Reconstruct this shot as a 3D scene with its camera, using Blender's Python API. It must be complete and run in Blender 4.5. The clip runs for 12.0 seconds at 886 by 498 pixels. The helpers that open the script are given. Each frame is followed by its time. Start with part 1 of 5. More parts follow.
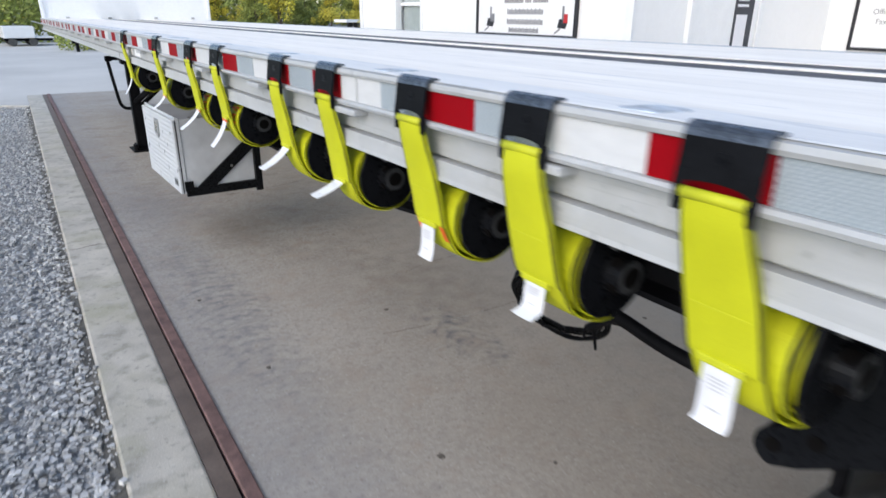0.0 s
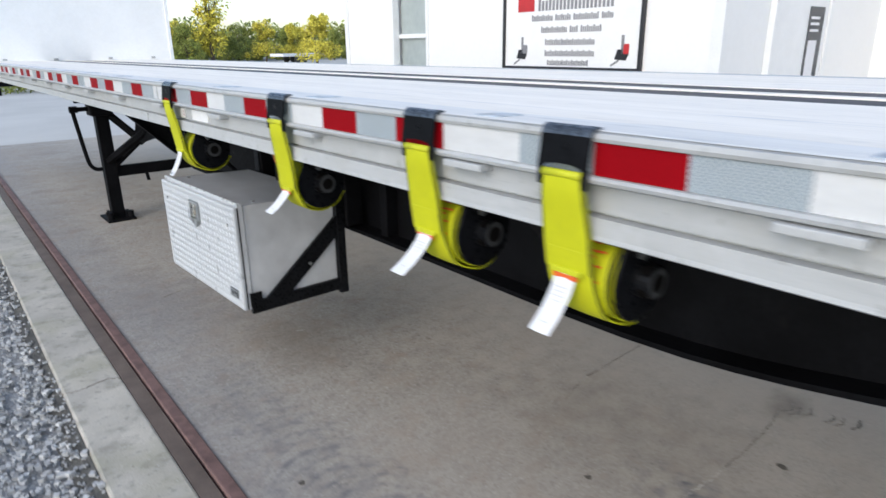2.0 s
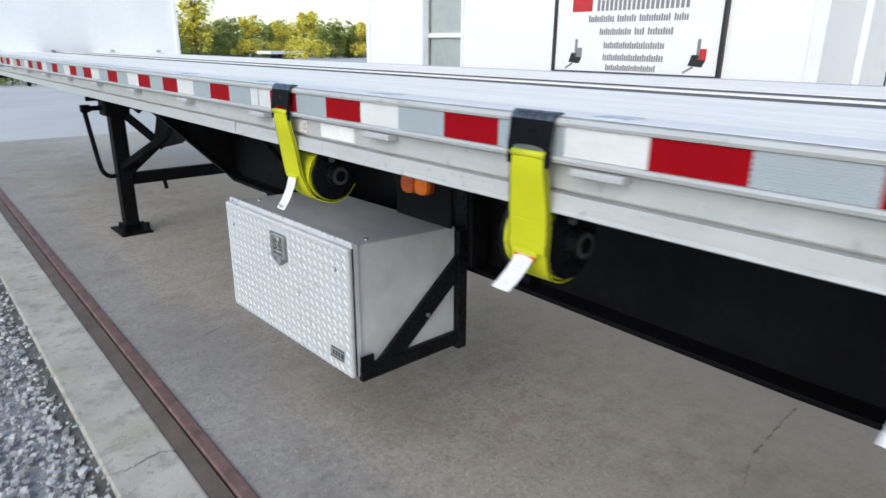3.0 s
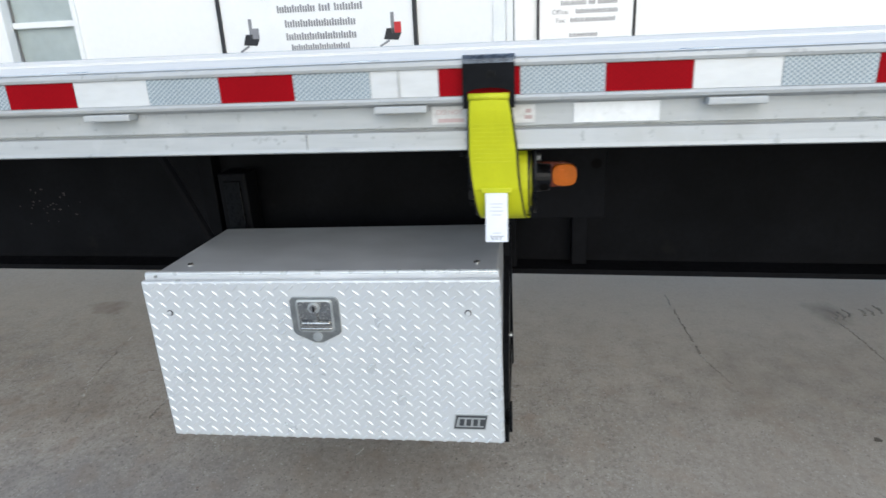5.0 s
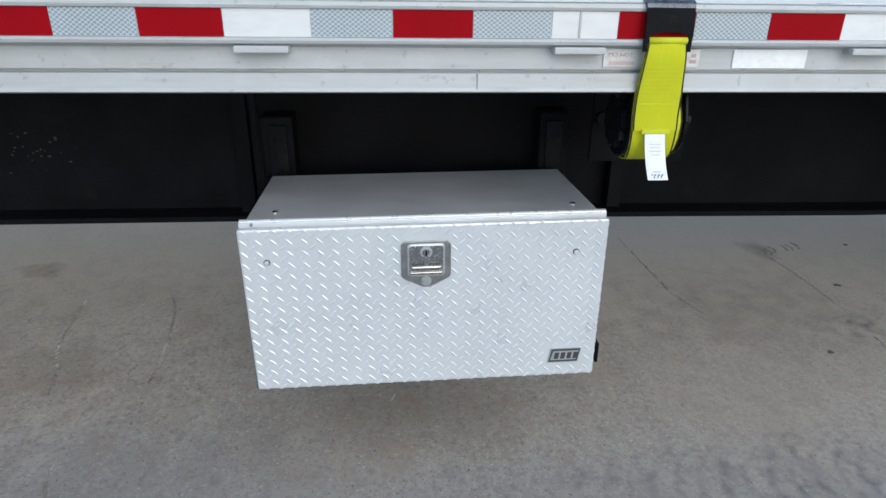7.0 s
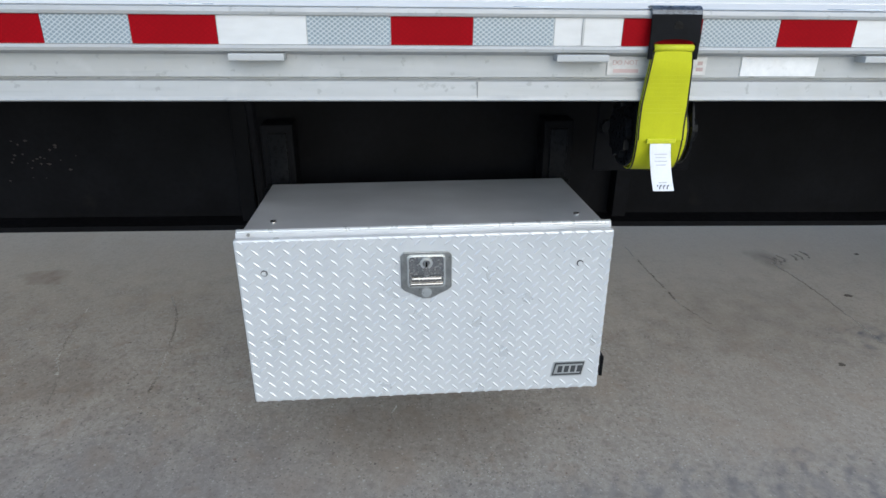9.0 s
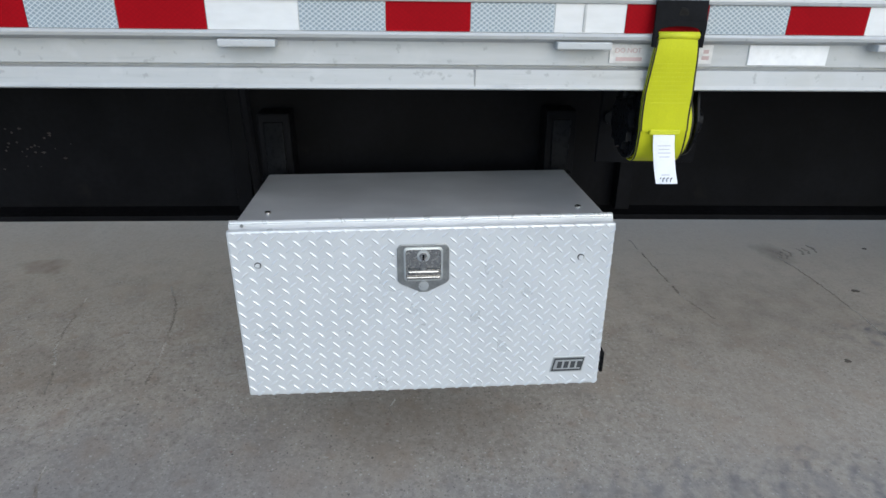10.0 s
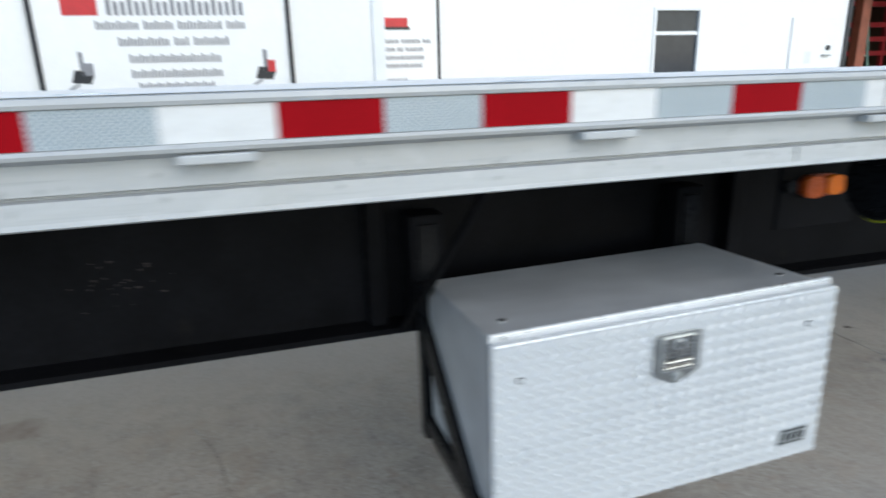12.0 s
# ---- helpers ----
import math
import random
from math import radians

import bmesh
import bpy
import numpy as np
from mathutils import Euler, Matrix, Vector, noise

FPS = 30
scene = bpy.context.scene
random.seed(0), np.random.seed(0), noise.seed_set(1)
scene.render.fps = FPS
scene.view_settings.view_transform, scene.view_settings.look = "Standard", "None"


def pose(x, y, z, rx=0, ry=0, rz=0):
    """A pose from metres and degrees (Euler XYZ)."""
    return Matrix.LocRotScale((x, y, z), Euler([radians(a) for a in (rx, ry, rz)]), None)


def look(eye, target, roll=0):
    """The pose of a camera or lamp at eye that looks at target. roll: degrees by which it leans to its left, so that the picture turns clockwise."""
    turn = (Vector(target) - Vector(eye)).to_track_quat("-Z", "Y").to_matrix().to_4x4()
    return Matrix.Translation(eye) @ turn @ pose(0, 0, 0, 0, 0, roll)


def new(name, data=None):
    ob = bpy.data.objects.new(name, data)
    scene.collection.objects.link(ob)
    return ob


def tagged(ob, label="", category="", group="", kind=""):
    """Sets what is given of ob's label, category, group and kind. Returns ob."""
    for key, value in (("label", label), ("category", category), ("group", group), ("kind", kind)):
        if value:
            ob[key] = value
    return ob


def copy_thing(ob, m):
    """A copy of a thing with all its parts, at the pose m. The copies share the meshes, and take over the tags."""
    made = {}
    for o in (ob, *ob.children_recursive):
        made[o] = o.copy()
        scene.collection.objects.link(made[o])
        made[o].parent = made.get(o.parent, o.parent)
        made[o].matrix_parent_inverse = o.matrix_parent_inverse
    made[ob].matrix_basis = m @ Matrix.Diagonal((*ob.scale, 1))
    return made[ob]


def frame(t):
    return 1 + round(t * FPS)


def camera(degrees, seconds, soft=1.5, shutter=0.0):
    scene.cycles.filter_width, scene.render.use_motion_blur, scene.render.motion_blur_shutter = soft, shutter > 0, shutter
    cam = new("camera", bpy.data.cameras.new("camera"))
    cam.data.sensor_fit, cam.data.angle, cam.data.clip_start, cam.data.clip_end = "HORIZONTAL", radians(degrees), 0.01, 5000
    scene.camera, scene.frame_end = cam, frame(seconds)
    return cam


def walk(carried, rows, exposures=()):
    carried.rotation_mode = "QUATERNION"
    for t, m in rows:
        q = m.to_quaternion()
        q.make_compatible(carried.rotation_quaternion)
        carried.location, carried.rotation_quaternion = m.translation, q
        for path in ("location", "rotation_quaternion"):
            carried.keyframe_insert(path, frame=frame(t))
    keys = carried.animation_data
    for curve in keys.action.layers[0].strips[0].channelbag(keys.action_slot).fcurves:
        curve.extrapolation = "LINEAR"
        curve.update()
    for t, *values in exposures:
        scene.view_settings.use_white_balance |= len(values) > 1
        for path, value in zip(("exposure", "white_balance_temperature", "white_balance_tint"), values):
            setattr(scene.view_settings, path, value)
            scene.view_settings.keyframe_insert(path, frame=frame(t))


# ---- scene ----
cam = camera(70.6, 12.0, shutter=0.42)
PATH = [
    (0, (-0.596, 0.46, 1.54), (0.454, 2.01, 0.837), 0.5),
    (0.5, (-0.662, 0.853, 1.537), (0.469, 2.376, 0.904), 2.1),
    (1, (-0.674, 1.222, 1.525), (0.529, 2.671, 0.851), 1.0),
    (1.5, (-0.68, 1.646, 1.532), (0.516, 3.112, 0.884), 2.3),
    (2, (-0.776, 2.059, 1.556), (0.444, 3.518, 0.937), -0.7),
    (2.5, (-0.802, 2.504, 1.533), (0.437, 3.959, 0.942), -0.0),
    (2.7, (-0.825, 2.682, 1.544), (0.405, 4.139, 0.939), 0.4),
    (4.3, (-1.11, 3.983, 1.509), (0.642, 4.714, 0.88), -1.7),
    (4.5, (-1.172, 4.14, 1.506), (0.625, 4.72, 0.847), -3.0),
    (5, (-1.196, 4.489, 1.49), (0.669, 4.765, 0.821), -2.7),
    (5.5, (-1.201, 4.805, 1.481), (0.658, 4.906, 0.752), -1.9),
    (6, (-1.27, 5.037, 1.48), (0.574, 4.967, 0.707), -3.5),
    (6.5, (-1.269, 5.101, 1.481), (0.567, 4.974, 0.697), -0.7),
    (7, (-1.252, 5.098, 1.481), (0.571, 4.946, 0.672), 0.8),
    (7.2, (-1.252, 5.094, 1.483), (0.577, 4.951, 0.686), 1.1),
    (9, (-1.219, 5.079, 1.479), (0.613, 4.95, 0.688), 0.7),
    (9.5, (-1.207, 5.074, 1.475), (0.618, 4.954, 0.666), 0.8),
    (10, (-1.188, 5.059, 1.47), (0.634, 4.946, 0.652), 0.9),
    (10.5, (-1.165, 5.06, 1.462), (0.646, 4.886, 0.63), 1.3),
    (11, (-1.125, 5.202, 1.468), (0.707, 4.828, 0.759), 1.6),
    (11.5, (-1.051, 5.509, 1.474), (0.715, 4.874, 0.782), -0.5),
    (11.7, (-0.984, 5.631, 1.482), (0.77, 4.915, 0.843), -0.1),
    (11.8, (-0.958, 5.71, 1.482), (0.81, 5.004, 0.871), -0.7),
    (11.9, (-0.928, 5.804, 1.477), (0.879, 5.194, 0.877), -0.8),
    (12, (-0.913, 5.911, 1.456), (0.921, 5.340, 0.90), -1.4),
]
walk(cam, [(t, look(eye, target, roll)) for t, eye, target, roll in PATH],
     exposures=[(0.0, 0.62, 6450, 10), (2.5, 0.56, 6450, 8), (4.5, 0.54, 6350, 5), (5.5, 0.48, 6200, 6), (7.0, 0.44, 6150, 6), (10.5, 0.43, 6150, 6), (12.0, 0.50, 6100, 4)])

# ---- light ----
world = bpy.data.worlds.new("sky")
scene.world = world
world.use_nodes = True
wn = world.node_tree
sky = wn.nodes.new("ShaderNodeTexSky")
sky.sky_type, sky.sun_disc = "NISHITA", False
sky.sun_elevation, sky.sun_rotation = radians(35), radians(251)
sky.air_density, sky.dust_density, sky.ozone_density = 1.0, 1.4, 1.0
wn.links.new(sky.outputs["Color"], wn.nodes["Background"].inputs["Color"])
wn.nodes["Background"].inputs["Strength"].default_value = 0.18
sun = new("sun", bpy.data.lights.new("sun", "SUN"))
sun.data.energy, sun.data.angle, sun.data.color = 0.55, radians(75), (0.97, 0.97, 0.86)
sun.matrix_world = look((-7.8, -2.7, 5.6), (0, 0, 0))


# ---- materials ----
def material(name, base, rough=0.5, metal=0.0, vary=0.15, scale=6.0, fine=60.0, bump=0.0, dirt=None, dirt_at=0.62,
             stretch=(1, 1, 1), island=0.0, spec=0.5, emit=0.0, bump_scale=None):
    """A surface with colour variation at two scales, patches of dirt and fine relief."""
    m = bpy.data.materials.new(name)
    m.use_nodes = True
    nt = m.node_tree
    n, ln = nt.nodes, nt.links
    b = n["Principled BSDF"]
    b.inputs["Roughness"].default_value = rough
    b.inputs["Metallic"].default_value = metal
    b.inputs["Specular IOR Level"].default_value = spec
    tc = n.new("ShaderNodeTexCoord")
    mp = n.new("ShaderNodeMapping")
    mp.inputs["Scale"].default_value = stretch
    ln.new(tc.outputs["Object"], mp.inputs["Vector"])

    def noisy(s, detail=4):
        t = n.new("ShaderNodeTexNoise")
        t.inputs["Scale"].default_value, t.inputs["Detail"].default_value = s, detail
        ln.new(mp.outputs["Vector"], t.inputs["Vector"])
        return t

    def ranged(sock, lo, hi, a=0.3, z=0.7):
        r = n.new("ShaderNodeMapRange")
        r.inputs[1].default_value, r.inputs[2].default_value = a, z
        r.inputs[3].default_value, r.inputs[4].default_value = lo, hi
        ln.new(sock, r.inputs[0])
        return r.outputs[0]

    big, small = noisy(scale), noisy(fine)
    mul = n.new("ShaderNodeMath")
    mul.operation = "MULTIPLY"
    ln.new(ranged(big.outputs["Fac"], 1 - vary, 1 + vary), mul.inputs[0])
    ln.new(ranged(small.outputs["Fac"], 1 - vary * 0.7, 1 + vary * 0.7), mul.inputs[1])
    val = mul.outputs[0]
    if island:
        g = n.new("ShaderNodeNewGeometry")
        m2 = n.new("ShaderNodeMath")
        m2.operation = "MULTIPLY"
        ln.new(val, m2.inputs[0])
        ln.new(ranged(g.outputs["Random Per Island"], 1 - island, 1 + island, 0, 1), m2.inputs[1])
        val = m2.outputs[0]
    mix = n.new("ShaderNodeMix")
    mix.data_type, mix.blend_type = "RGBA", "MULTIPLY"
    mix.inputs["Factor"].default_value = 1
    mix.inputs["A"].default_value = (*base, 1)
    comb = n.new("ShaderNodeCombineColor")
    for i in range(3):
        ln.new(val, comb.inputs[i])
    ln.new(comb.outputs[0], mix.inputs["B"])
    col = mix.outputs["Result"]
    if dirt:
        d = noisy(scale * 2.3, 7)
        mx = n.new("ShaderNodeMix")
        mx.data_type = "RGBA"
        mx.inputs["B"].default_value = (*dirt, 1)
        ln.new(ranged(d.outputs["Fac"], 0, 0.75, dirt_at, dirt_at + 0.14), mx.inputs["Factor"])
        ln.new(col, mx.inputs["A"])
        col = mx.outputs["Result"]
    ln.new(col, b.inputs["Base Color"])
    ln.new(ranged(small.outputs["Fac"], max(0.02, rough - 0.08), min(1, rough + 0.1)), b.inputs["Roughness"])
    if bump:
        bp = n.new("ShaderNodeBump")
        bp.inputs["Strength"].default_value, bp.inputs["Distance"].default_value = 1.0, bump
        src = noisy(bump_scale, 6) if bump_scale else small
        ln.new(src.outputs["Fac"], bp.inputs["Height"])
        ln.new(bp.outputs["Normal"], b.inputs["Normal"])
    if emit:
        b.inputs["Emission Color"].default_value = (*base, 1)
        b.inputs["Emission Strength"].default_value = emit
    return m


def lattice(m, pitch, light, width):
    """Adds the fine diamond net of reflective sheeting, running over y and z, to a material."""
    nt = m.node_tree
    n, ln = nt.nodes, nt.links
    b = n["Principled BSDF"]
    tc = n.new("ShaderNodeTexCoord")
    sep = n.new("ShaderNodeSeparateXYZ")
    ln.new(tc.outputs["Object"], sep.inputs[0])

    def op(kind, a, c):
        k = n.new("ShaderNodeMath")
        k.operation = kind
        for i, v in enumerate((a, c)):
            if v is None:
                continue
            if isinstance(v, (int, float)):
                k.inputs[i].default_value = v
            else:
                ln.new(v, k.inputs[i])
        return k.outputs[0]

    lines = []
    for sign in (1, -1):
        s = op("ADD", op("MULTIPLY", sep.outputs["Y"], 0.62), op("MULTIPLY", sep.outputs["Z"], 0.8 * sign))
        f = op("FRACT", op("DIVIDE", s, pitch), None)
        lines.append(op("LESS_THAN", f, width))
    net = op("MAXIMUM", lines[0], lines[1])
    mx = n.new("ShaderNodeMix")
    mx.data_type = "RGBA"
    mx.inputs["B"].default_value = (*light, 1)
    old = b.inputs["Base Color"].links[0].from_socket
    ln.new(op("MULTIPLY", net, 0.75), mx.inputs["Factor"])
    ln.new(old, mx.inputs["A"])
    ln.new(mx.outputs["Result"], b.inputs["Base Color"])
    return m


def striped(m, at, half, dark):
    """Adds a dark woven line near both selvedges of a webbing that is centred on y = 0 of its object."""
    nt = m.node_tree
    n, ln = nt.nodes, nt.links
    b = n["Principled BSDF"]
    uv = n.new("ShaderNodeUVMap")
    sep = n.new("ShaderNodeSeparateXYZ")
    ln.new(uv.outputs[0], sep.inputs[0])
    cur = sep.outputs["X"]
    for kind, v in (("SUBTRACT", 0.5), ("ABSOLUTE", None), ("SUBTRACT", at), ("ABSOLUTE", None), ("LESS_THAN", half)):
        k = n.new("ShaderNodeMath")
        k.operation = kind
        ln.new(cur, k.inputs[0])
        if v is not None:
            k.inputs[1].default_value = v
        cur = k.outputs[0]
    mx = n.new("ShaderNodeMix")
    mx.data_type = "RGBA"
    mx.inputs["B"].default_value = (*dark, 1)
    ln.new(cur, mx.inputs["Factor"])
    ln.new(b.inputs["Base Color"].links[0].from_socket, mx.inputs["A"])
    ln.new(mx.outputs["Result"], b.inputs["Base Color"])
    return m


def speckled(m):
    """Adds sandy grains, small dark pits, long faint stains and lightened zones to a concrete."""
    nt = m.node_tree
    n, ln = nt.nodes, nt.links
    b = n["Principled BSDF"]
    tc = n.new("ShaderNodeTexCoord")
    col = b.inputs["Base Color"].links[0].from_socket
    for scale, lo, hi, to, dark in ((150, 0.58, 0.66, 0.35, (0.17, 0.155, 0.14)), (100, 0.58, 0.66, 0.4, (0.56, 0.53, 0.50)), (55, 0.59, 0.68, 0.4, (0.18, 0.16, 0.14)), (42, 0.62, 0.70, 0.4, (0.50, 0.41, 0.35)), (60, 0.67, 0.69, 0.8, (0.12, 0.105, 0.095)), (70, 0.68, 0.70, 0.7, (0.62, 0.60, 0.57)), (18, 0.57, 0.70, 0.42, (0.21, 0.19, 0.165)),
                                    (3.2, 0.56, 0.72, 0.45, (0.24, 0.215, 0.19)), (7.5, 0.53, 0.66, 0.32, (0.25, 0.215, 0.18)), (2.1, 0.54, 0.70, 0.3, (0.47, 0.43, 0.385)), (28, 0.56, 0.66, 0.42, (0.20, 0.17, 0.145)), (46, 0.52, 0.62, 0.34, (0.50, 0.465, 0.42)), (38, 0.53, 0.63, 0.34, (0.21, 0.19, 0.17)), (5.2, 0.54, 0.66, 0.35, (0.33, 0.25, 0.185)), (11, 0.58, 0.68, 0.3, (0.31, 0.225, 0.16)), (1.5, 0.52, 0.64, 0.25, (0.32, 0.27, 0.225)), (0.55, 0.5, 0.68, 0.4, (0.30, 0.255, 0.205))):
        t = n.new("ShaderNodeTexNoise")
        t.inputs["Scale"].default_value, t.inputs["Detail"].default_value = scale, 5 if scale < 50 else 2
        ln.new(tc.outputs["Object"], t.inputs["Vector"])
        r = n.new("ShaderNodeMapRange")
        r.inputs[1].default_value, r.inputs[2].default_value, r.inputs[3].default_value, r.inputs[4].default_value = lo, hi, 0, to
        ln.new(t.outputs["Fac"], r.inputs[0])
        mx = n.new("ShaderNodeMix")
        mx.data_type = "RGBA"
        mx.inputs["B"].default_value = (*dark, 1)
        ln.new(r.outputs[0], mx.inputs["Factor"])
        ln.new(col, mx.inputs["A"])
        col = mx.outputs["Result"]
    # sparse dark pits and pale grains, each of its own size and with a ragged edge
    wobble = n.new("ShaderNodeTexNoise")
    wobble.inputs["Scale"].default_value, wobble.inputs["Detail"].default_value = 160, 3
    ln.new(tc.outputs["Object"], wobble.inputs["Vector"])
    push = n.new("ShaderNodeVectorMath")
    push.operation = "SCALE"
    push.inputs["Scale"].default_value = 0.011
    ln.new(wobble.outputs["Color"], push.inputs[0])
    ragged = n.new("ShaderNodeVectorMath")
    ln.new(tc.outputs["Object"], ragged.inputs[0])
    ln.new(push.outputs["Vector"], ragged.inputs[1])
    for scale, most, to, tone in ((26, 0.06, 0.8, (0.075, 0.068, 0.06)), (75, 0.17, 0.45, (0.13, 0.118, 0.105)), (60, 0.14, 0.5, (0.60, 0.58, 0.54)), (17, 0.05, 0.6, (0.20, 0.11, 0.07))):
        v = n.new("ShaderNodeTexVoronoi")
        v.inputs["Scale"].default_value = scale
        ln.new(ragged.outputs["Vector"], v.inputs["Vector"])
        own = n.new("ShaderNodeSeparateColor")
        ln.new(v.outputs["Color"], own.inputs[0])
        size = n.new("ShaderNodeMapRange")
        size.inputs[1].default_value, size.inputs[2].default_value, size.inputs[3].default_value, size.inputs[4].default_value = 0.45, 1.0, 0.0, most * 2
        ln.new(own.outputs[0], size.inputs[0])
        less = n.new("ShaderNodeMath")
        less.operation = "LESS_THAN"
        ln.new(v.outputs["Distance"], less.inputs[0])
        ln.new(size.outputs[0], less.inputs[1])
        k = n.new("ShaderNodeMath")
        k.operation = "MULTIPLY"
        k.inputs[1].default_value = to
        ln.new(less.outputs[0], k.inputs[0])
        mx = n.new("ShaderNodeMix")
        mx.data_type = "RGBA"
        mx.inputs["B"].default_value = (*tone, 1)
        ln.new(k.outputs[0], mx.inputs["Factor"])
        ln.new(col, mx.inputs["A"])
        col = mx.outputs["Result"]
    # brown drips, dark patches (one beneath the tool box), and a strip of tyre tread prints
    sep = n.new("ShaderNodeSeparateXYZ")
    ln.new(tc.outputs["Object"], sep.inputs[0])
    rough = n.new("ShaderNodeTexNoise")
    rough.inputs["Scale"].default_value, rough.inputs["Detail"].default_value = 9, 6
    ln.new(tc.outputs["Object"], rough.inputs["Vector"])

    patchy = n.new("ShaderNodeTexNoise")
    patchy.inputs["Scale"].default_value, patchy.inputs["Detail"].default_value = 14, 4
    ln.new(tc.outputs["Object"], patchy.inputs["Vector"])

    def op(kind, *a):
        k = n.new("ShaderNodeMath")
        k.operation = kind
        for i, v in enumerate(a):
            if isinstance(v, (int, float)):
                k.inputs[i].default_value = v
            else:
                ln.new(v, k.inputs[i])
        return k.outputs[0]

    def over(col, fac, dark):
        mx = n.new("ShaderNodeMix")
        mx.data_type = "RGBA"
        mx.inputs["B"].default_value = (*dark, 1)
        ln.new(fac, mx.inputs["Factor"])
        ln.new(col, mx.inputs["A"])
        return mx.outputs["Result"]

    def blob(x, y, rx, ry, power):
        d = op("ADD", op("POWER", op("DIVIDE", op("ABSOLUTE", op("SUBTRACT", sep.outputs["X"], x)), rx), 2.0),
               op("POWER", op("DIVIDE", op("ABSOLUTE", op("SUBTRACT", sep.outputs["Y"], y)), ry), 2.0))
        d = op("ADD", d, op("MULTIPLY", op("SUBTRACT", rough.outputs["Fac"], 0.5), 2.2))
        return op("MULTIPLY", op("MAXIMUM", op("SUBTRACT", 1.0, d), 0.0), power)

    # Sandy tan deep under the deck, with missing light added to its colour.
    sand_lift = op("MULTIPLY", op("MINIMUM", op("MAXIMUM", op("ADD", op("SUBTRACT", sep.outputs["X"], 1.0), op("MULTIPLY", op("SUBTRACT", rough.outputs["Fac"], 0.5), 1.6)), 0.0), 1.0), 0.6)
    col = over(col, sand_lift, (0.52, 0.46, 0.38))
    # The slab turns paler towards the rear, with an uneven edge.
    pale_rear = op("MULTIPLY", op("MINIMUM", op("MAXIMUM", op("ADD", op("SUBTRACT", 4.75, sep.outputs["Y"]), op("MULTIPLY", op("SUBTRACT", rough.outputs["Fac"], 0.5), 2.0)), 0.0), 1.0), 0.29)
    col = over(col, pale_rear, (0.50, 0.455, 0.40))
    scallop = op("MULTIPLY", op("SINE", op("MULTIPLY", op("ADD", sep.outputs["Y"], op("MULTIPLY", rough.outputs["Fac"], 0.12)), 42.0)), 0.035)
    edge = op("ADD", op("SUBTRACT", 0.36, sep.outputs["X"]), op("ADD", scallop, op("MULTIPLY", op("SUBTRACT", rough.outputs["Fac"], 0.5), 0.5)))
    film = op("MULTIPLY", op("MINIMUM", op("MAXIMUM", op("MULTIPLY", edge, 5.0), 0.0), 1.0), op("MULTIPLY", patchy.outputs["Fac"], 0.42))
    col = over(col, film, (0.225, 0.23, 0.25))
    for x, y, rx, ry, power, dark in ((1.91, 6.96, 0.10, 0.16, 0.38, (0.17, 0.095, 0.055)), (1.98, 2.95, 0.16, 0.12, 0.35, (0.12, 0.10, 0.08)), (0.62, 5.0, 0.25, 0.5, 0.35, (0.2, 0.16, 0.13)),
                                      (0.9, 6.5, 0.3, 0.5, 0.3, (0.22, 0.17, 0.13)), (0.35, 6.0, 0.4, 0.8, 0.35, (0.2, 0.19, 0.2)), (1.3, 3.4, 0.5, 0.7, 0.25, (0.2, 0.17, 0.14))):
        col = over(col, blob(x, y, rx, ry, power), dark)
    for xc, yc, rx, ry, power, bend, rate in ((0.16, 3.75, 0.28, 1.2, 0.6, 3.0, 80.0), (1.07, 2.77, 0.17, 0.42, 0.75, 9.0, 62.0)):
        wave = op("SINE", op("ADD", op("MULTIPLY", op("ADD", sep.outputs["Y"], op("MULTIPLY", op("POWER", op("ABSOLUTE", op("SUBTRACT", sep.outputs["X"], xc)), 2.0), bend)), rate),
                             op("MULTIPLY", rough.outputs["Fac"], 6.0)))
        tread = op("ADD", op("MULTIPLY", op("MAXIMUM", wave, 0.0), op("MULTIPLY", patchy.outputs["Fac"], 0.9)), op("MULTIPLY", op("MAXIMUM", op("SUBTRACT", patchy.outputs["Fac"], 0.47), 0.0), 4.0))
        col = over(col, op("MULTIPLY", tread, blob(xc + 0.02, yc, rx, ry, power)), (0.17, 0.17, 0.18))
    ln.new(col, b.inputs["Base Color"])
    return m


def mottled(m, layers):
    """Lays soft patches over a colour, each of a scale, an edge, a strength and a tone."""
    nt = m.node_tree
    n, ln = nt.nodes, nt.links
    b = n["Principled BSDF"]
    tc = n.new("ShaderNodeTexCoord")
    col = b.inputs["Base Color"].links[0].from_socket
    for scale, lo, hi, to, tone in layers:
        t = n.new("ShaderNodeTexNoise")
        t.inputs["Scale"].default_value, t.inputs["Detail"].default_value = scale, 5
        ln.new(tc.outputs["Object"], t.inputs["Vector"])
        r = n.new("ShaderNodeMapRange")
        r.inputs[1].default_value, r.inputs[2].default_value, r.inputs[3].default_value, r.inputs[4].default_value = lo, hi, 0, to
        ln.new(t.outputs["Fac"], r.inputs[0])
        mx = n.new("ShaderNodeMix")
        mx.data_type = "RGBA"
        mx.inputs["B"].default_value = (*tone, 1)
        ln.new(r.outputs[0], mx.inputs["Factor"])
        ln.new(col, mx.inputs["A"])
        col = mx.outputs["Result"]
    ln.new(col, b.inputs["Base Color"])
    return m


